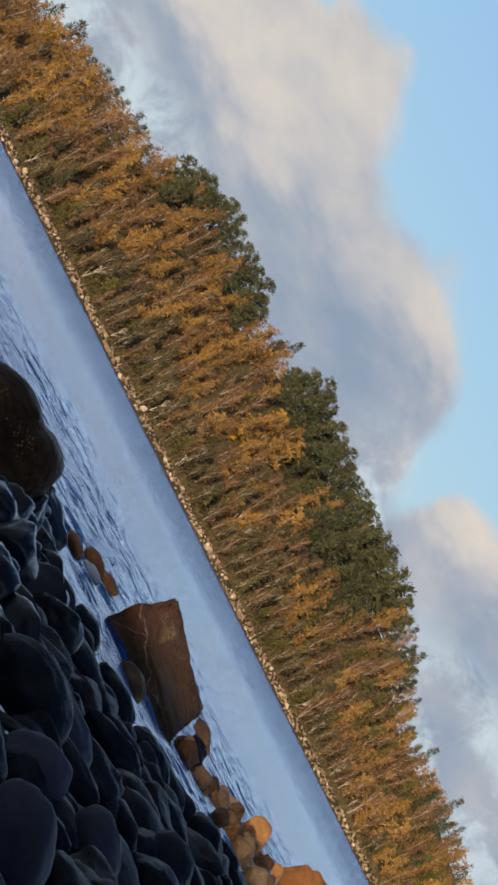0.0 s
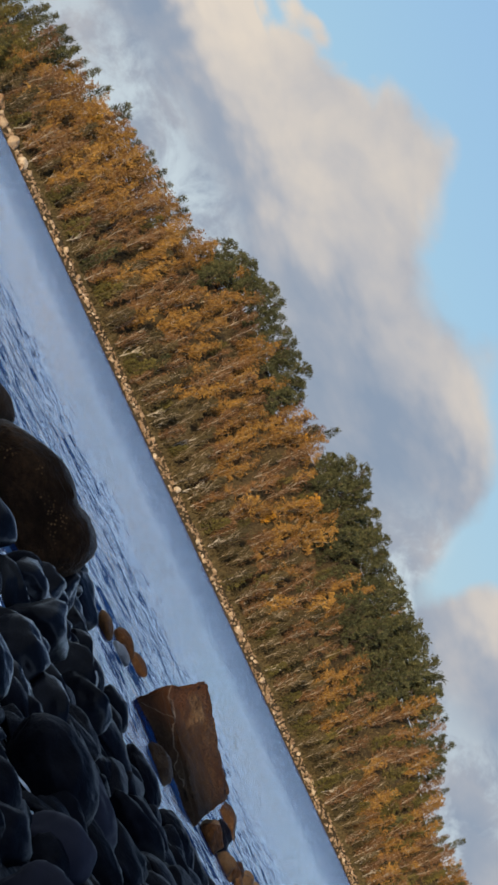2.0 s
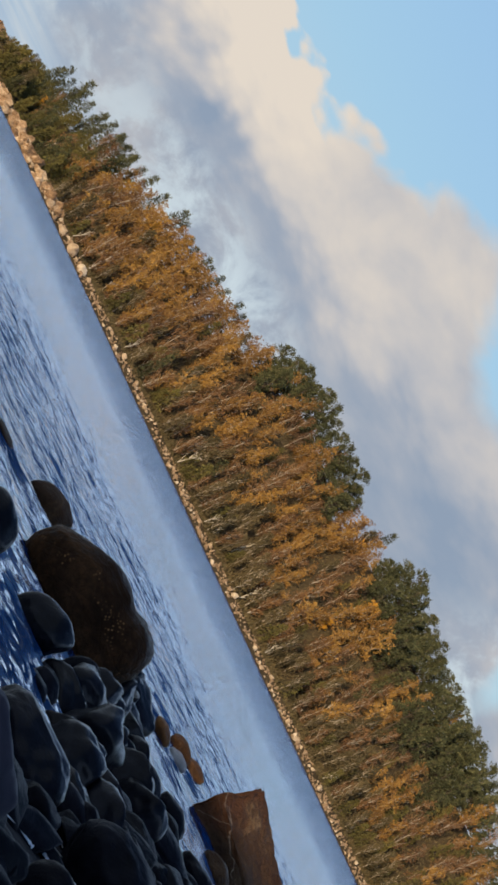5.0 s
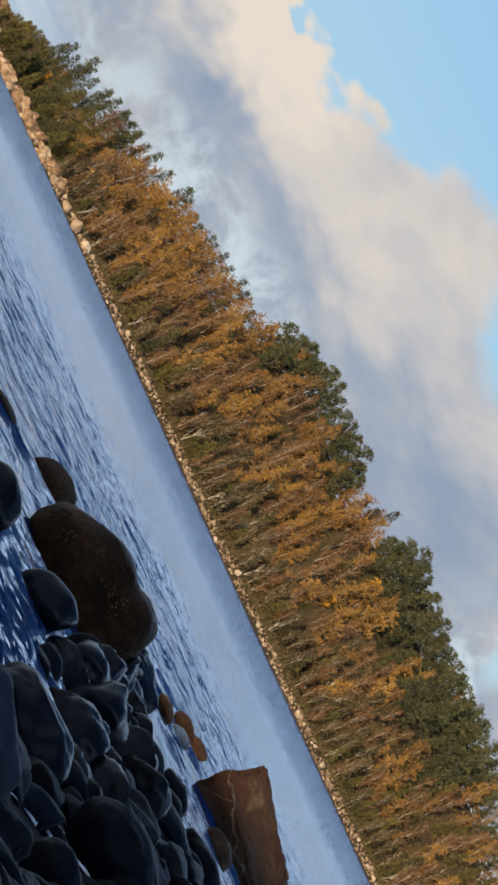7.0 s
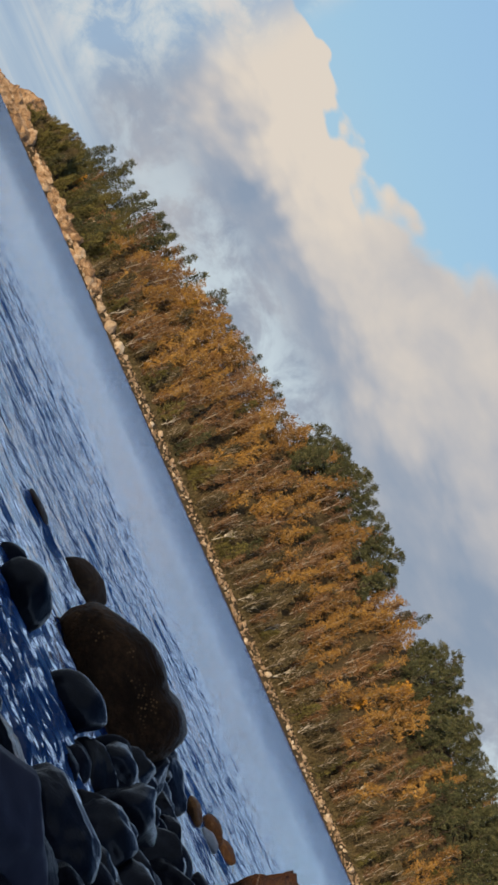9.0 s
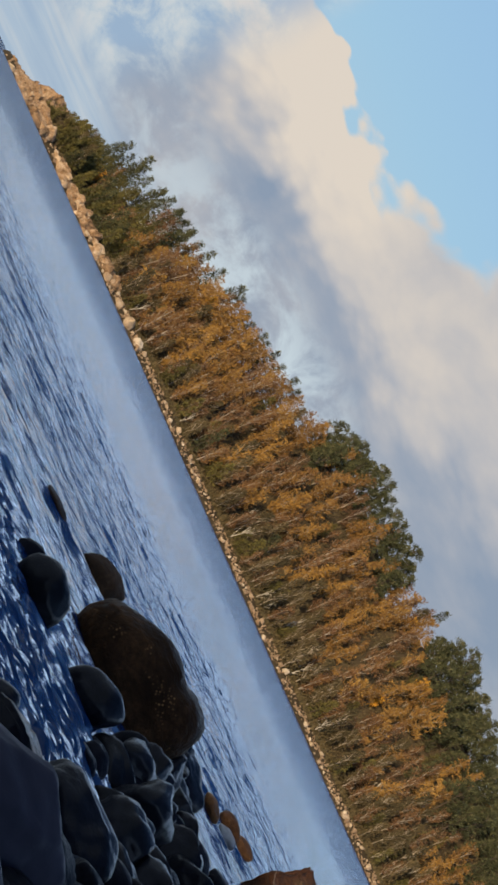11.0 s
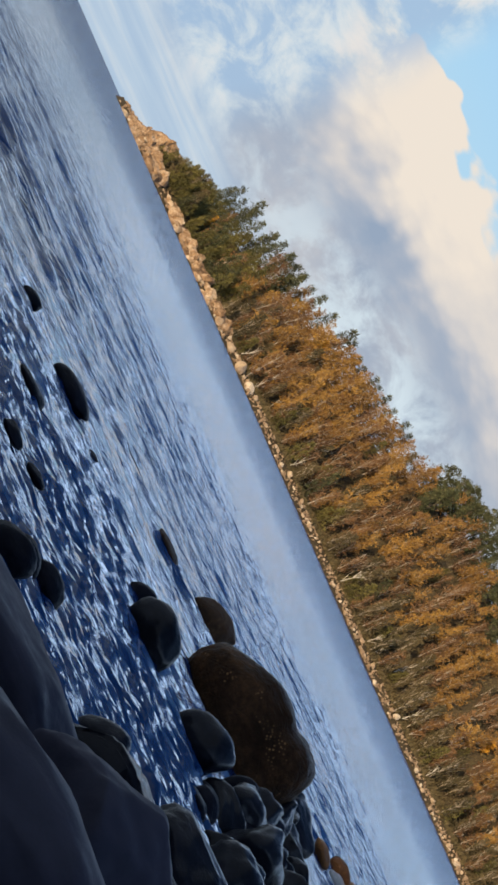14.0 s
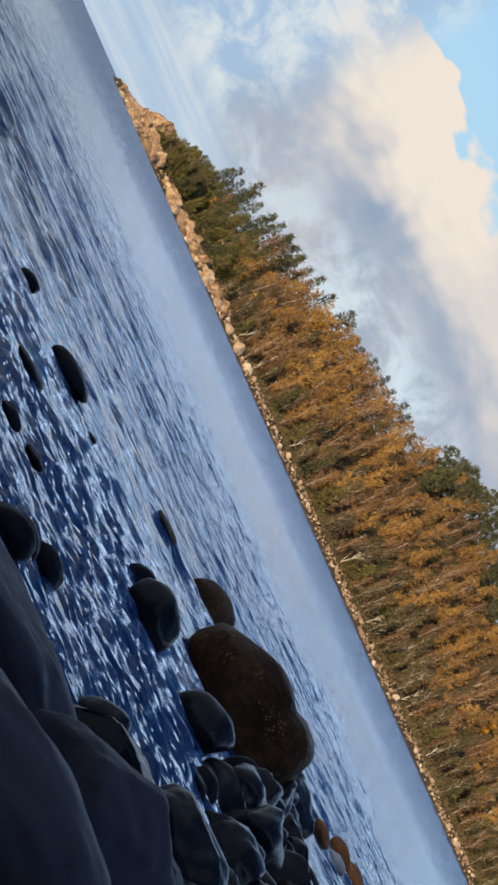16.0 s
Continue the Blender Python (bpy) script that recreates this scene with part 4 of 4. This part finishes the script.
def blade(verts, faces, p, d, length, width, rng):
    """One leaf spray: a slim three-cornered blade along d."""
    side = d.cross(Vector((rng.gauss(0, 1), rng.gauss(0, 1), rng.gauss(0, 1)))).normalized() * width
    k = len(verts)
    q = p + d * length * 0.25
    verts.extend((tuple(q + side), tuple(p + d * length), tuple(q - side)))
    faces.append((k, k + 1, k + 2))


def tuft(verts, faces, p, d, size, count, rng, loose=0.5, slim=1.0):
    """A clump of blades fanning out from p about d."""
    for _ in range(count):
        q = p + Vector((rng.gauss(0, 1), rng.gauss(0, 1), rng.gauss(0, 0.8))) * size * 0.38
        w = (d + Vector((rng.gauss(0, loose), rng.gauss(0, loose), rng.gauss(0, loose)))).normalized()
        s = size * rng.uniform(0.6, 1.2)
        blade(verts, faces, q, w, s, s * slim * rng.uniform(0.16, 0.3), rng)


def tree_thing(name, label, trunk, crown, bark, leaf, group):
    ob = new(name)
    tagged(ob, label, "tree", group)
    mesh_object("trunk", *trunk, bark, ob)
    if crown:
        mesh_object("crown", *crown, leaf, ob)
    return ob


def spruce(seed, leaf, group, label, tall=12.0, wide=2.6, power=0.8, name="spruce_tree", slim=0.65):
    """A conifer in tiers of drooping boughs, each with its sprays."""
    rng = random.Random(seed)
    tv, tf, cv, cf = [], [], [], []
    tube(tv, tf, (0, 0, -1), (0, 0, tall * 0.97), 0.2, 0.03)
    z, lean = tall * 0.08, rng.uniform(0.8, 1.2)
    while z < tall * 0.985:
        h = z / tall
        reach = wide * (1 - h) ** power * rng.uniform(0.6, 1.2) + 0.2
        for i in range(rng.randint(5, 7)):
            a = rng.uniform(0, 6.2832)
            out = Vector((math.cos(a), math.sin(a), 0))
            r = reach * rng.uniform(0.55, 1.15)
            foot = Vector((0, 0, z))
            tip = foot + out * r + Vector((0, 0, (rng.uniform(-0.3, 0.12) * lean + 0.35 * h) * r))
            way = (tip - foot).normalized()
            tuft(cv, cf, tip, (way + Vector((0, 0, 0.25))).normalized(), 0.75, 4, rng, 0.3, slim)
            for k in range(max(2, int(r * 2.0))):
                q = foot.lerp(tip, rng.uniform(0.25, 0.95))
                tuft(cv, cf, q, (way + Vector((rng.gauss(0, 0.4), rng.gauss(0, 0.4), rng.uniform(-0.4, 0.3)))).normalized(), 0.7, 3, rng, 0.4, slim * 1.1)
        z += rng.uniform(0.42, 0.7)
    tuft(cv, cf, Vector((0, 0, tall * 0.93)), Vector((0, 0, 1)), 1.1, 9, rng, 0.15, 0.5)
    return tree_thing(name, label, (tv, tf), (cv, cf), DARK_BARK, leaf, group)


def pine(seed, leaf, group, label, tall=13.0, wide=3.7, name="pine_tree", pads=30):
    """A broad conifer: limbs that end in large upturned pads with gaps between, and an uneven top."""
    rng = random.Random(seed)
    tv, tf, cv, cf = [], [], [], []
    tube(tv, tf, (0, 0, -1), (0, 0, tall * 0.9), 0.26, 0.06)
    for i in range(pads):
        h = 0.12 + 0.86 * (i + rng.random()) / pads
        a = rng.uniform(0, 6.2832)
        r = wide * (1.0 - max(0.0, h - 0.35) / 0.68) ** 0.6 * rng.uniform(0.3, 1.15)
        root = Vector((0, 0, tall * max(h - 0.12, 0.05)))
        tip = Vector((math.cos(a) * r, math.sin(a) * r, tall * h + rng.uniform(-0.2, 0.5)))
        tube(tv, tf, root, tip, 0.08, 0.03, 4)
        way = Vector((math.cos(a), math.sin(a), 0.0))
        out = (way * 0.55 + Vector((0, 0, 0.9))).normalized()
        size, big = rng.uniform(0.65, 0.95), rng.uniform(0.45, 0.75)
        for k in range(12):
            q = tip + way * rng.gauss(-0.3, 0.8) * big + Vector((rng.gauss(0, 0.8), rng.gauss(0, 0.8), rng.gauss(0, 0.42))) * big
            tuft(cv, cf, q, out, size * 1.15, 5, rng, 0.3, 0.68)
    return tree_thing(name, label, (tv, tf), (cv, cf), DARK_BARK, leaf, group)


def leafy(seed, leaf, bark, group, label, tall=12.5, wide=3.3, limbs=17, tufts=6, blades=10, name="birch_tree", up=0.85, size=0.9, low=0.1, stem=0.065):
    """A broad-leaved tree: a forked trunk, steep limbs, and leaves in separate tufts along them."""
    rng = random.Random(seed)
    tv, tf, cv, cf = [], [], [], []
    bend = Vector((rng.uniform(-0.8, 0.8), rng.uniform(-0.8, 0.8), 0))
    mid = bend * 0.4 + Vector((0, 0, tall * 0.45))
    tube(tv, tf, (0, 0, -1), mid, stem * 1.7, stem * 1.1)
    tube(tv, tf, mid, bend + Vector((0, 0, tall * 0.92)), stem * 1.1, 0.03)
    for i in range(limbs):
        h = low + (1.0 - low) * (i + rng.random()) / limbs
        a = rng.uniform(0, 6.2832)
        r = wide * math.sin(min(1.0, (h - low * 0.6) / (1.0 - low * 0.6)) * 2.5 + 0.4) * rng.uniform(0.35, 1.1)
        root = bend * h * 0.6 + Vector((0, 0, tall * max(h - 0.3, 0.05)))
        tip = bend * h + Vector((math.cos(a) * r, math.sin(a) * r, tall * h * 0.97 + rng.uniform(0.0, 0.8)))
        tube(tv, tf, root, tip, stem * 0.62, 0.03, 4)
        way = (tip - root).normalized()
        for k in range(tufts):
            f = 0.35 + 0.68 * (k + rng.random()) / tufts
            p = root.lerp(tip, f) + Vector((rng.gauss(0, 1), rng.gauss(0, 1), rng.gauss(0, 0.8))) * (0.17 * wide)
            tuft(cv, cf, p, (way * 0.5 + Vector((0, 0, up)) + Vector((rng.gauss(0, 0.3), rng.gauss(0, 0.3), 0))).normalized(), size * rng.uniform(0.75, 1.35), blades, rng, 0.6, 0.75)
    return tree_thing(name, label, (tv, tf), (cv, cf), bark, leaf, group)


def bare(seed, bark, leaf, group, label, tall=10.0, twigs=220, name="bare_tree", leaves=620, fan=0.35, thick=1.0):
    """A leafless or nearly leafless tree: a fan of rising twigs."""
    rng = random.Random(seed)
    tv, tf, cv, cf = [], [], [], []
    tube(tv, tf, (0, 0, -0.5), (rng.uniform(-0.4, 0.4), rng.uniform(-0.4, 0.4), tall * 0.75), 0.17 * thick, 0.04 * thick)
    for i in range(twigs // 10):
        h = rng.uniform(0.15, 0.7)
        a = rng.uniform(0, 6.2832)
        root = Vector((0, 0, tall * h))
        tip = root + Vector((math.cos(a) * rng.uniform(0.5, 1.5), math.sin(a) * rng.uniform(0.5, 1.5), rng.uniform(0.8, 2.2) * tall / 6))
        tube(tv, tf, root, tip, 0.09 * thick, 0.03 * thick, 4)
        for _ in range(10 if leaves else 3):
            q = root.lerp(tip, rng.uniform(0.3, 1.0))
            d = Vector((rng.gauss(0, fan), rng.gauss(0, fan), 1.0)).normalized()
            blade(cv, cf, q, d, rng.uniform(0.7, 1.5), 0.05, rng)
    for _ in range(leaves):
        a, h = rng.uniform(0, 6.2832), rng.uniform(0.08, 1.0)
        r = rng.uniform(0.1, 2.4) * (1.1 - h * 0.6)
        d = Vector((rng.gauss(0, 0.4), rng.gauss(0, 0.4), 1.0)).normalized()
        blade(cv, cf, Vector((math.cos(a) * r, math.sin(a) * r, tall * h)), d, rng.uniform(0.5, 1.0), rng.uniform(0.1, 0.2), rng)
    return tree_thing(name, label, (tv, tf), (cv, cf), bark, leaf, group)


# the tops of the trees against the sky, along the ridge
CREST_X = (-135, -126, -119, -110, -103, -92, -85, -69, -56, -43, -30, -8, 0, 4, 7, 26, 40, 51, 58, 66, 72, 78, 82, 88, 102, 122, 142, 161, 173, 187, 201, 216, 234, 245, 300)
CREST_Z = (2.3, 9.9, 12.8, 20.3, 24.8, 27.8, 29.5, 32.8, 34.8, 37.7, 40.6, 42.8, 46.3, 49.8, 54.3, 58.8, 57.6, 57.8, 52.8, 53.9, 54.7, 51.8, 56.8, 61.3, 58.3, 56.8, 55.6, 55.1, 50.8, 43.8, 36.3, 36.5, 35.6, 34.8, 26.3)


def woods():
    rng = random.Random(77)
    dark = [spruce(10 + i, SPRUCE_LEAF, "dark spruces", "dark green spruce on the wooded far hill", 13.0, 2.7, 0.75, slim=0.85) for i in range(5)]
    slim = [spruce(15 + i, SPRUCE_LEAF, "slim spruces", "slim dark spruce standing clear of the ridge", 11.0, 1.6, 0.8) for i in range(3)]
    olive = [spruce(20 + i, GREEN_LEAF, "olive conifers", "olive-green young conifer on the far hillside", 10.0, 2.7, slim=1.05) for i in range(4)]
    orange = [leafy(30 + i, ORANGE_LEAF, PALE_BARK, "autumn birches", "orange-brown autumn birch on the far hillside") for i in range(7)]
    brown = [leafy(40 + i, BROWN_LEAF, PALE_BARK, "brown autumn trees", "thin brown autumn tree with pale trunk", 12.0, 2.9, 16, 5, 10, "autumn_tree", 0.7, 0.75, 0.14, 0.095) for i in range(5)]
    yellow = [leafy(50 + i, YELLOW_LEAF, PALE_BARK, "yellow birches", "bright yellow autumn birch on the hillside", 8.0, 2.6, 15, 6, 12) for i in range(2)]
    scrub = [bare(60 + i, PALE_BARK, TWIG_LEAF, "shoreline scrub trees", "grey-olive leafless scrub tree above the far shore") for i in range(5)]
    pines = [pine(80 + i, SPRUCE_LEAF, "broad pines", "broad dark green pine on the hilltop") for i in range(5)]
    snag = bare(90, SNAG_BARK, SNAG_BARK, "bleached snags", "bleached bare tree leaning above the shore", 7.5, 70, "snag_tree", 0, 1.1, 1.0)
    originals = set(dark + slim + olive + orange + brown + yellow + scrub + pines + [snag])
    used = set()
    tall = {ob: max(v.co.z for c in ob.children for v in c.data.vertices) for ob in originals}

    def plant(ob, x, s, scale, lean=5.0, top=None):
        """Stands a tree on the slope; none rises over the ridge line, and top names its height outright."""
        y = shore_far(x) + s
        z = height(x, y) - 0.2
        k = scale * rng.uniform(0.68, 1.25)
        room = (along(x * 720.0 / y, CREST_X, CREST_Z) - rng.uniform(0.0, 2.2)) * y / 720.0 - z
        stretch = rng.uniform(0.92, 1.12)
        if top is not None:
            k = min(max((top * y / 720.0 - z) / tall[ob], 0.25), 1.5)
            stretch = (top * y / 720.0 - z) / (tall[ob] * k)
            lean = 1.5
        elif k * stretch * tall[ob] > room:
            if room < 1.5:
                return
            k = room / tall[ob] / stretch
            if k < 0.55 * scale:
                stretch, k = stretch * k / (0.55 * scale), 0.55 * scale
        m = pose(x, y, z, rng.uniform(-lean, lean), rng.uniform(-lean, lean), rng.uniform(0, 360)) @ Matrix.Diagonal((k, k, k * stretch, 1))
        if ob in used:
            copy_thing(ob, m @ Matrix.Diagonal((*ob.scale, 1)).inverted())
        else:
            used.add(ob)
            ob.matrix_basis = m

    def kind(x, s, u):
        """Which tree grows there; u: how far up the wooded slope it shows, 0 to 1."""
        patch = noise.noise((x * 0.045, s * 0.06, 9.0)) + 0.5 * noise.noise((x * 0.13, s * 0.15, 2.0))
        r = rng.random()
        if x < -66 + 6 * patch:
            if u > 0.8:
                return rng.choice(dark)
            return rng.choice(olive if r < 0.72 else (dark if r < 0.95 else brown))
        green = along(x, (2, 6, 58, 62, 76, 82, 109, 129, 152, 166, 186, 200), (1.2, 0.74, 0.78, 1.1, 1.1, 0.68, 0.60, 0.53, 0.62, 0.8, 0.88, 1.1))
        if u > green - 0.06 * patch:
            return rng.choice(pines + pines + dark if r < 0.84 else orange)
        if u < 0.24 + 0.08 * patch:
            return rng.choice(scrub if r < 0.5 else (olive if r < 0.74 else (dark if r < 0.79 else brown)))
        if u < 0.38 + 0.12 * patch:
            return rng.choice(scrub if r < 0.22 else (olive if r < 0.38 else (brown if r < 0.76 else orange)))
        if x > 112 + 30 * patch:
            return rng.choice(olive if r < 0.36 else (brown if r < 0.68 else (dark if r < 0.76 else orange)))
        if patch < -0.3:
            return rng.choice(brown if r < 0.55 else (olive if r < 0.78 else orange))
        return rng.choice(orange if r < 0.60 else (brown if r < 0.92 else (olive if r < 0.96 else scrub)))

    scale_of = {ob: (0.72 if ob in olive else 0.8 if ob in dark else 0.9 if ob in pines else 1.0 if ob in scrub else 0.86) for ob in originals}
    for s0 in (7, 11, 16, 21.5, 27, 33, 39, 45, 51, 57, 63, 69):
        x = -107.0 + rng.uniform(0, 4)
        while x < 246:
            s = s0 + rng.uniform(-4.0, 4.0)
            px = x + rng.uniform(-1.8, 1.8)
            x += 4.7 * rng.uniform(0.85, 1.2)
            z = height(px, shore_far(px) + s)
            ob = kind(px, s, (z + 7.0) / along(px, CREST_X, CREST_Z))
            small = 1.0 if px > -66 else along(px, (-108, -80, -66), (0.6, 0.95, 1.1))
            plant(ob, px, s, scale_of[ob] * small)
    # the row along the ridge
    x = -104.0
    while x < 246:
        top = along(x, CREST_X, CREST_Z)
        if 5 < x < 57 or 80 < x < 168:
            plant(rng.choice(pines), x, 72, 1.0, top=top + rng.uniform(-1.6, 1.6))
            plant(rng.choice(pines + dark), x + 2.5, 67, 1.0, top=top + rng.uniform(-3.8, -0.8))
        elif -66 < x:
            plant(rng.choice(orange + brown), x, 72, 1.0, top=top + rng.uniform(-2.2, -0.2))
        else:
            plant(rng.choice(dark), x, 72, 1.0, top=top + rng.uniform(-1.5, 1.0))
        x += 4.4 * rng.uniform(0.85, 1.2)
    for x, top in ((-103, 27.0), (-85, 29.9), (-77, 32.8), (-72, 33.0), (-69, 33.8), (-64.5, 34.2), (-60, 36.4), (-54, 37.4), (-46.5, 40.9), (-44, 39.3), (-38, 38.6), (-34.5, 38.8), (-30, 40.9), (-27, 40.6), (-23, 42.2), (-19, 41.9), (-13, 44.3), (-9.5, 43.4), (73, 58.0), (102, 58.4), (173, 51.5), (182, 50.0), (195, 42.0), (211, 40.2), (229, 40.2), (238, 36.5)):
        plant(rng.choice(slim if x > -80 else dark), x, 74, 1.0, top=top)
    plant(slim[0], -96, 74, 1.0, top=30.7)
    plant(dark[1], -94, 73, 1.0, top=29.0)
    for i in range(84):
        x = rng.uniform(-116, -96)
        plant(rng.choice(olive if rng.random() < 0.75 else scrub), x, rng.uniform(6, 24), along(x, (-114, -98), (0.3, 0.62)))
    for x, s, k in ((88, 48, 0.85), (84, 34, 0.55), (-46, 60, 0.8), (-93, 32, 0.55), (70, 64, 0.8)):
        plant(yellow[0 if k > 0.7 else 1], x, s, k)
    for x, s, k in ((64, 6.5, 1.35), (61, 7, 0.9), (21, 6.5, 1.0), (40, 6.5, 1.0), (81, 6, 1.1), (-50, 6, 0.9), (161, 6, 0.9), (185, 7, 0.9), (120, 6, 0.8), (-15, 7, 0.8), (100, 14, 1.0), (52, 16, 1.0), (5, 15, 0.9)):
        plant(snag, x, s, k, 16)
    for i in range(30):
        plant(snag, rng.uniform(-55, 215), rng.uniform(5.5, 24), rng.uniform(0.55, 0.85), 14)
    for ob in originals - used:
        for child in list(ob.children_recursive):
            bpy.data.objects.remove(child)
        bpy.data.objects.remove(ob)


woods()


def undergrowth():
    """Grass, bracken and brush on the far hillside."""
    rng = random.Random(3)
    verts, faces = [], []
    for i in range(34000):
        x = rng.uniform(-114, 246)
        s = rng.uniform(4.5, 60) if rng.random() < 0.75 else rng.uniform(4.0, 12)
        y = shore_far(x) + s
        p = Vector((x, y, height(x, y) - 0.1))
        for _ in range(2):
            d = Vector((rng.gauss(0, 0.5), rng.gauss(0, 0.5), 1.0)).normalized()
            blade(verts, faces, p + Vector((rng.gauss(0, 0.4), rng.gauss(0, 0.4), 0)), d, rng.uniform(0.6, 1.6), rng.uniform(0.12, 0.3), rng)
    ob = mesh_object("undergrowth", verts, faces, TWIG_LEAF)
    tagged(ob, "olive-brown brush covering the far hillside", "undergrowth", kind="stuff")


undergrowth()
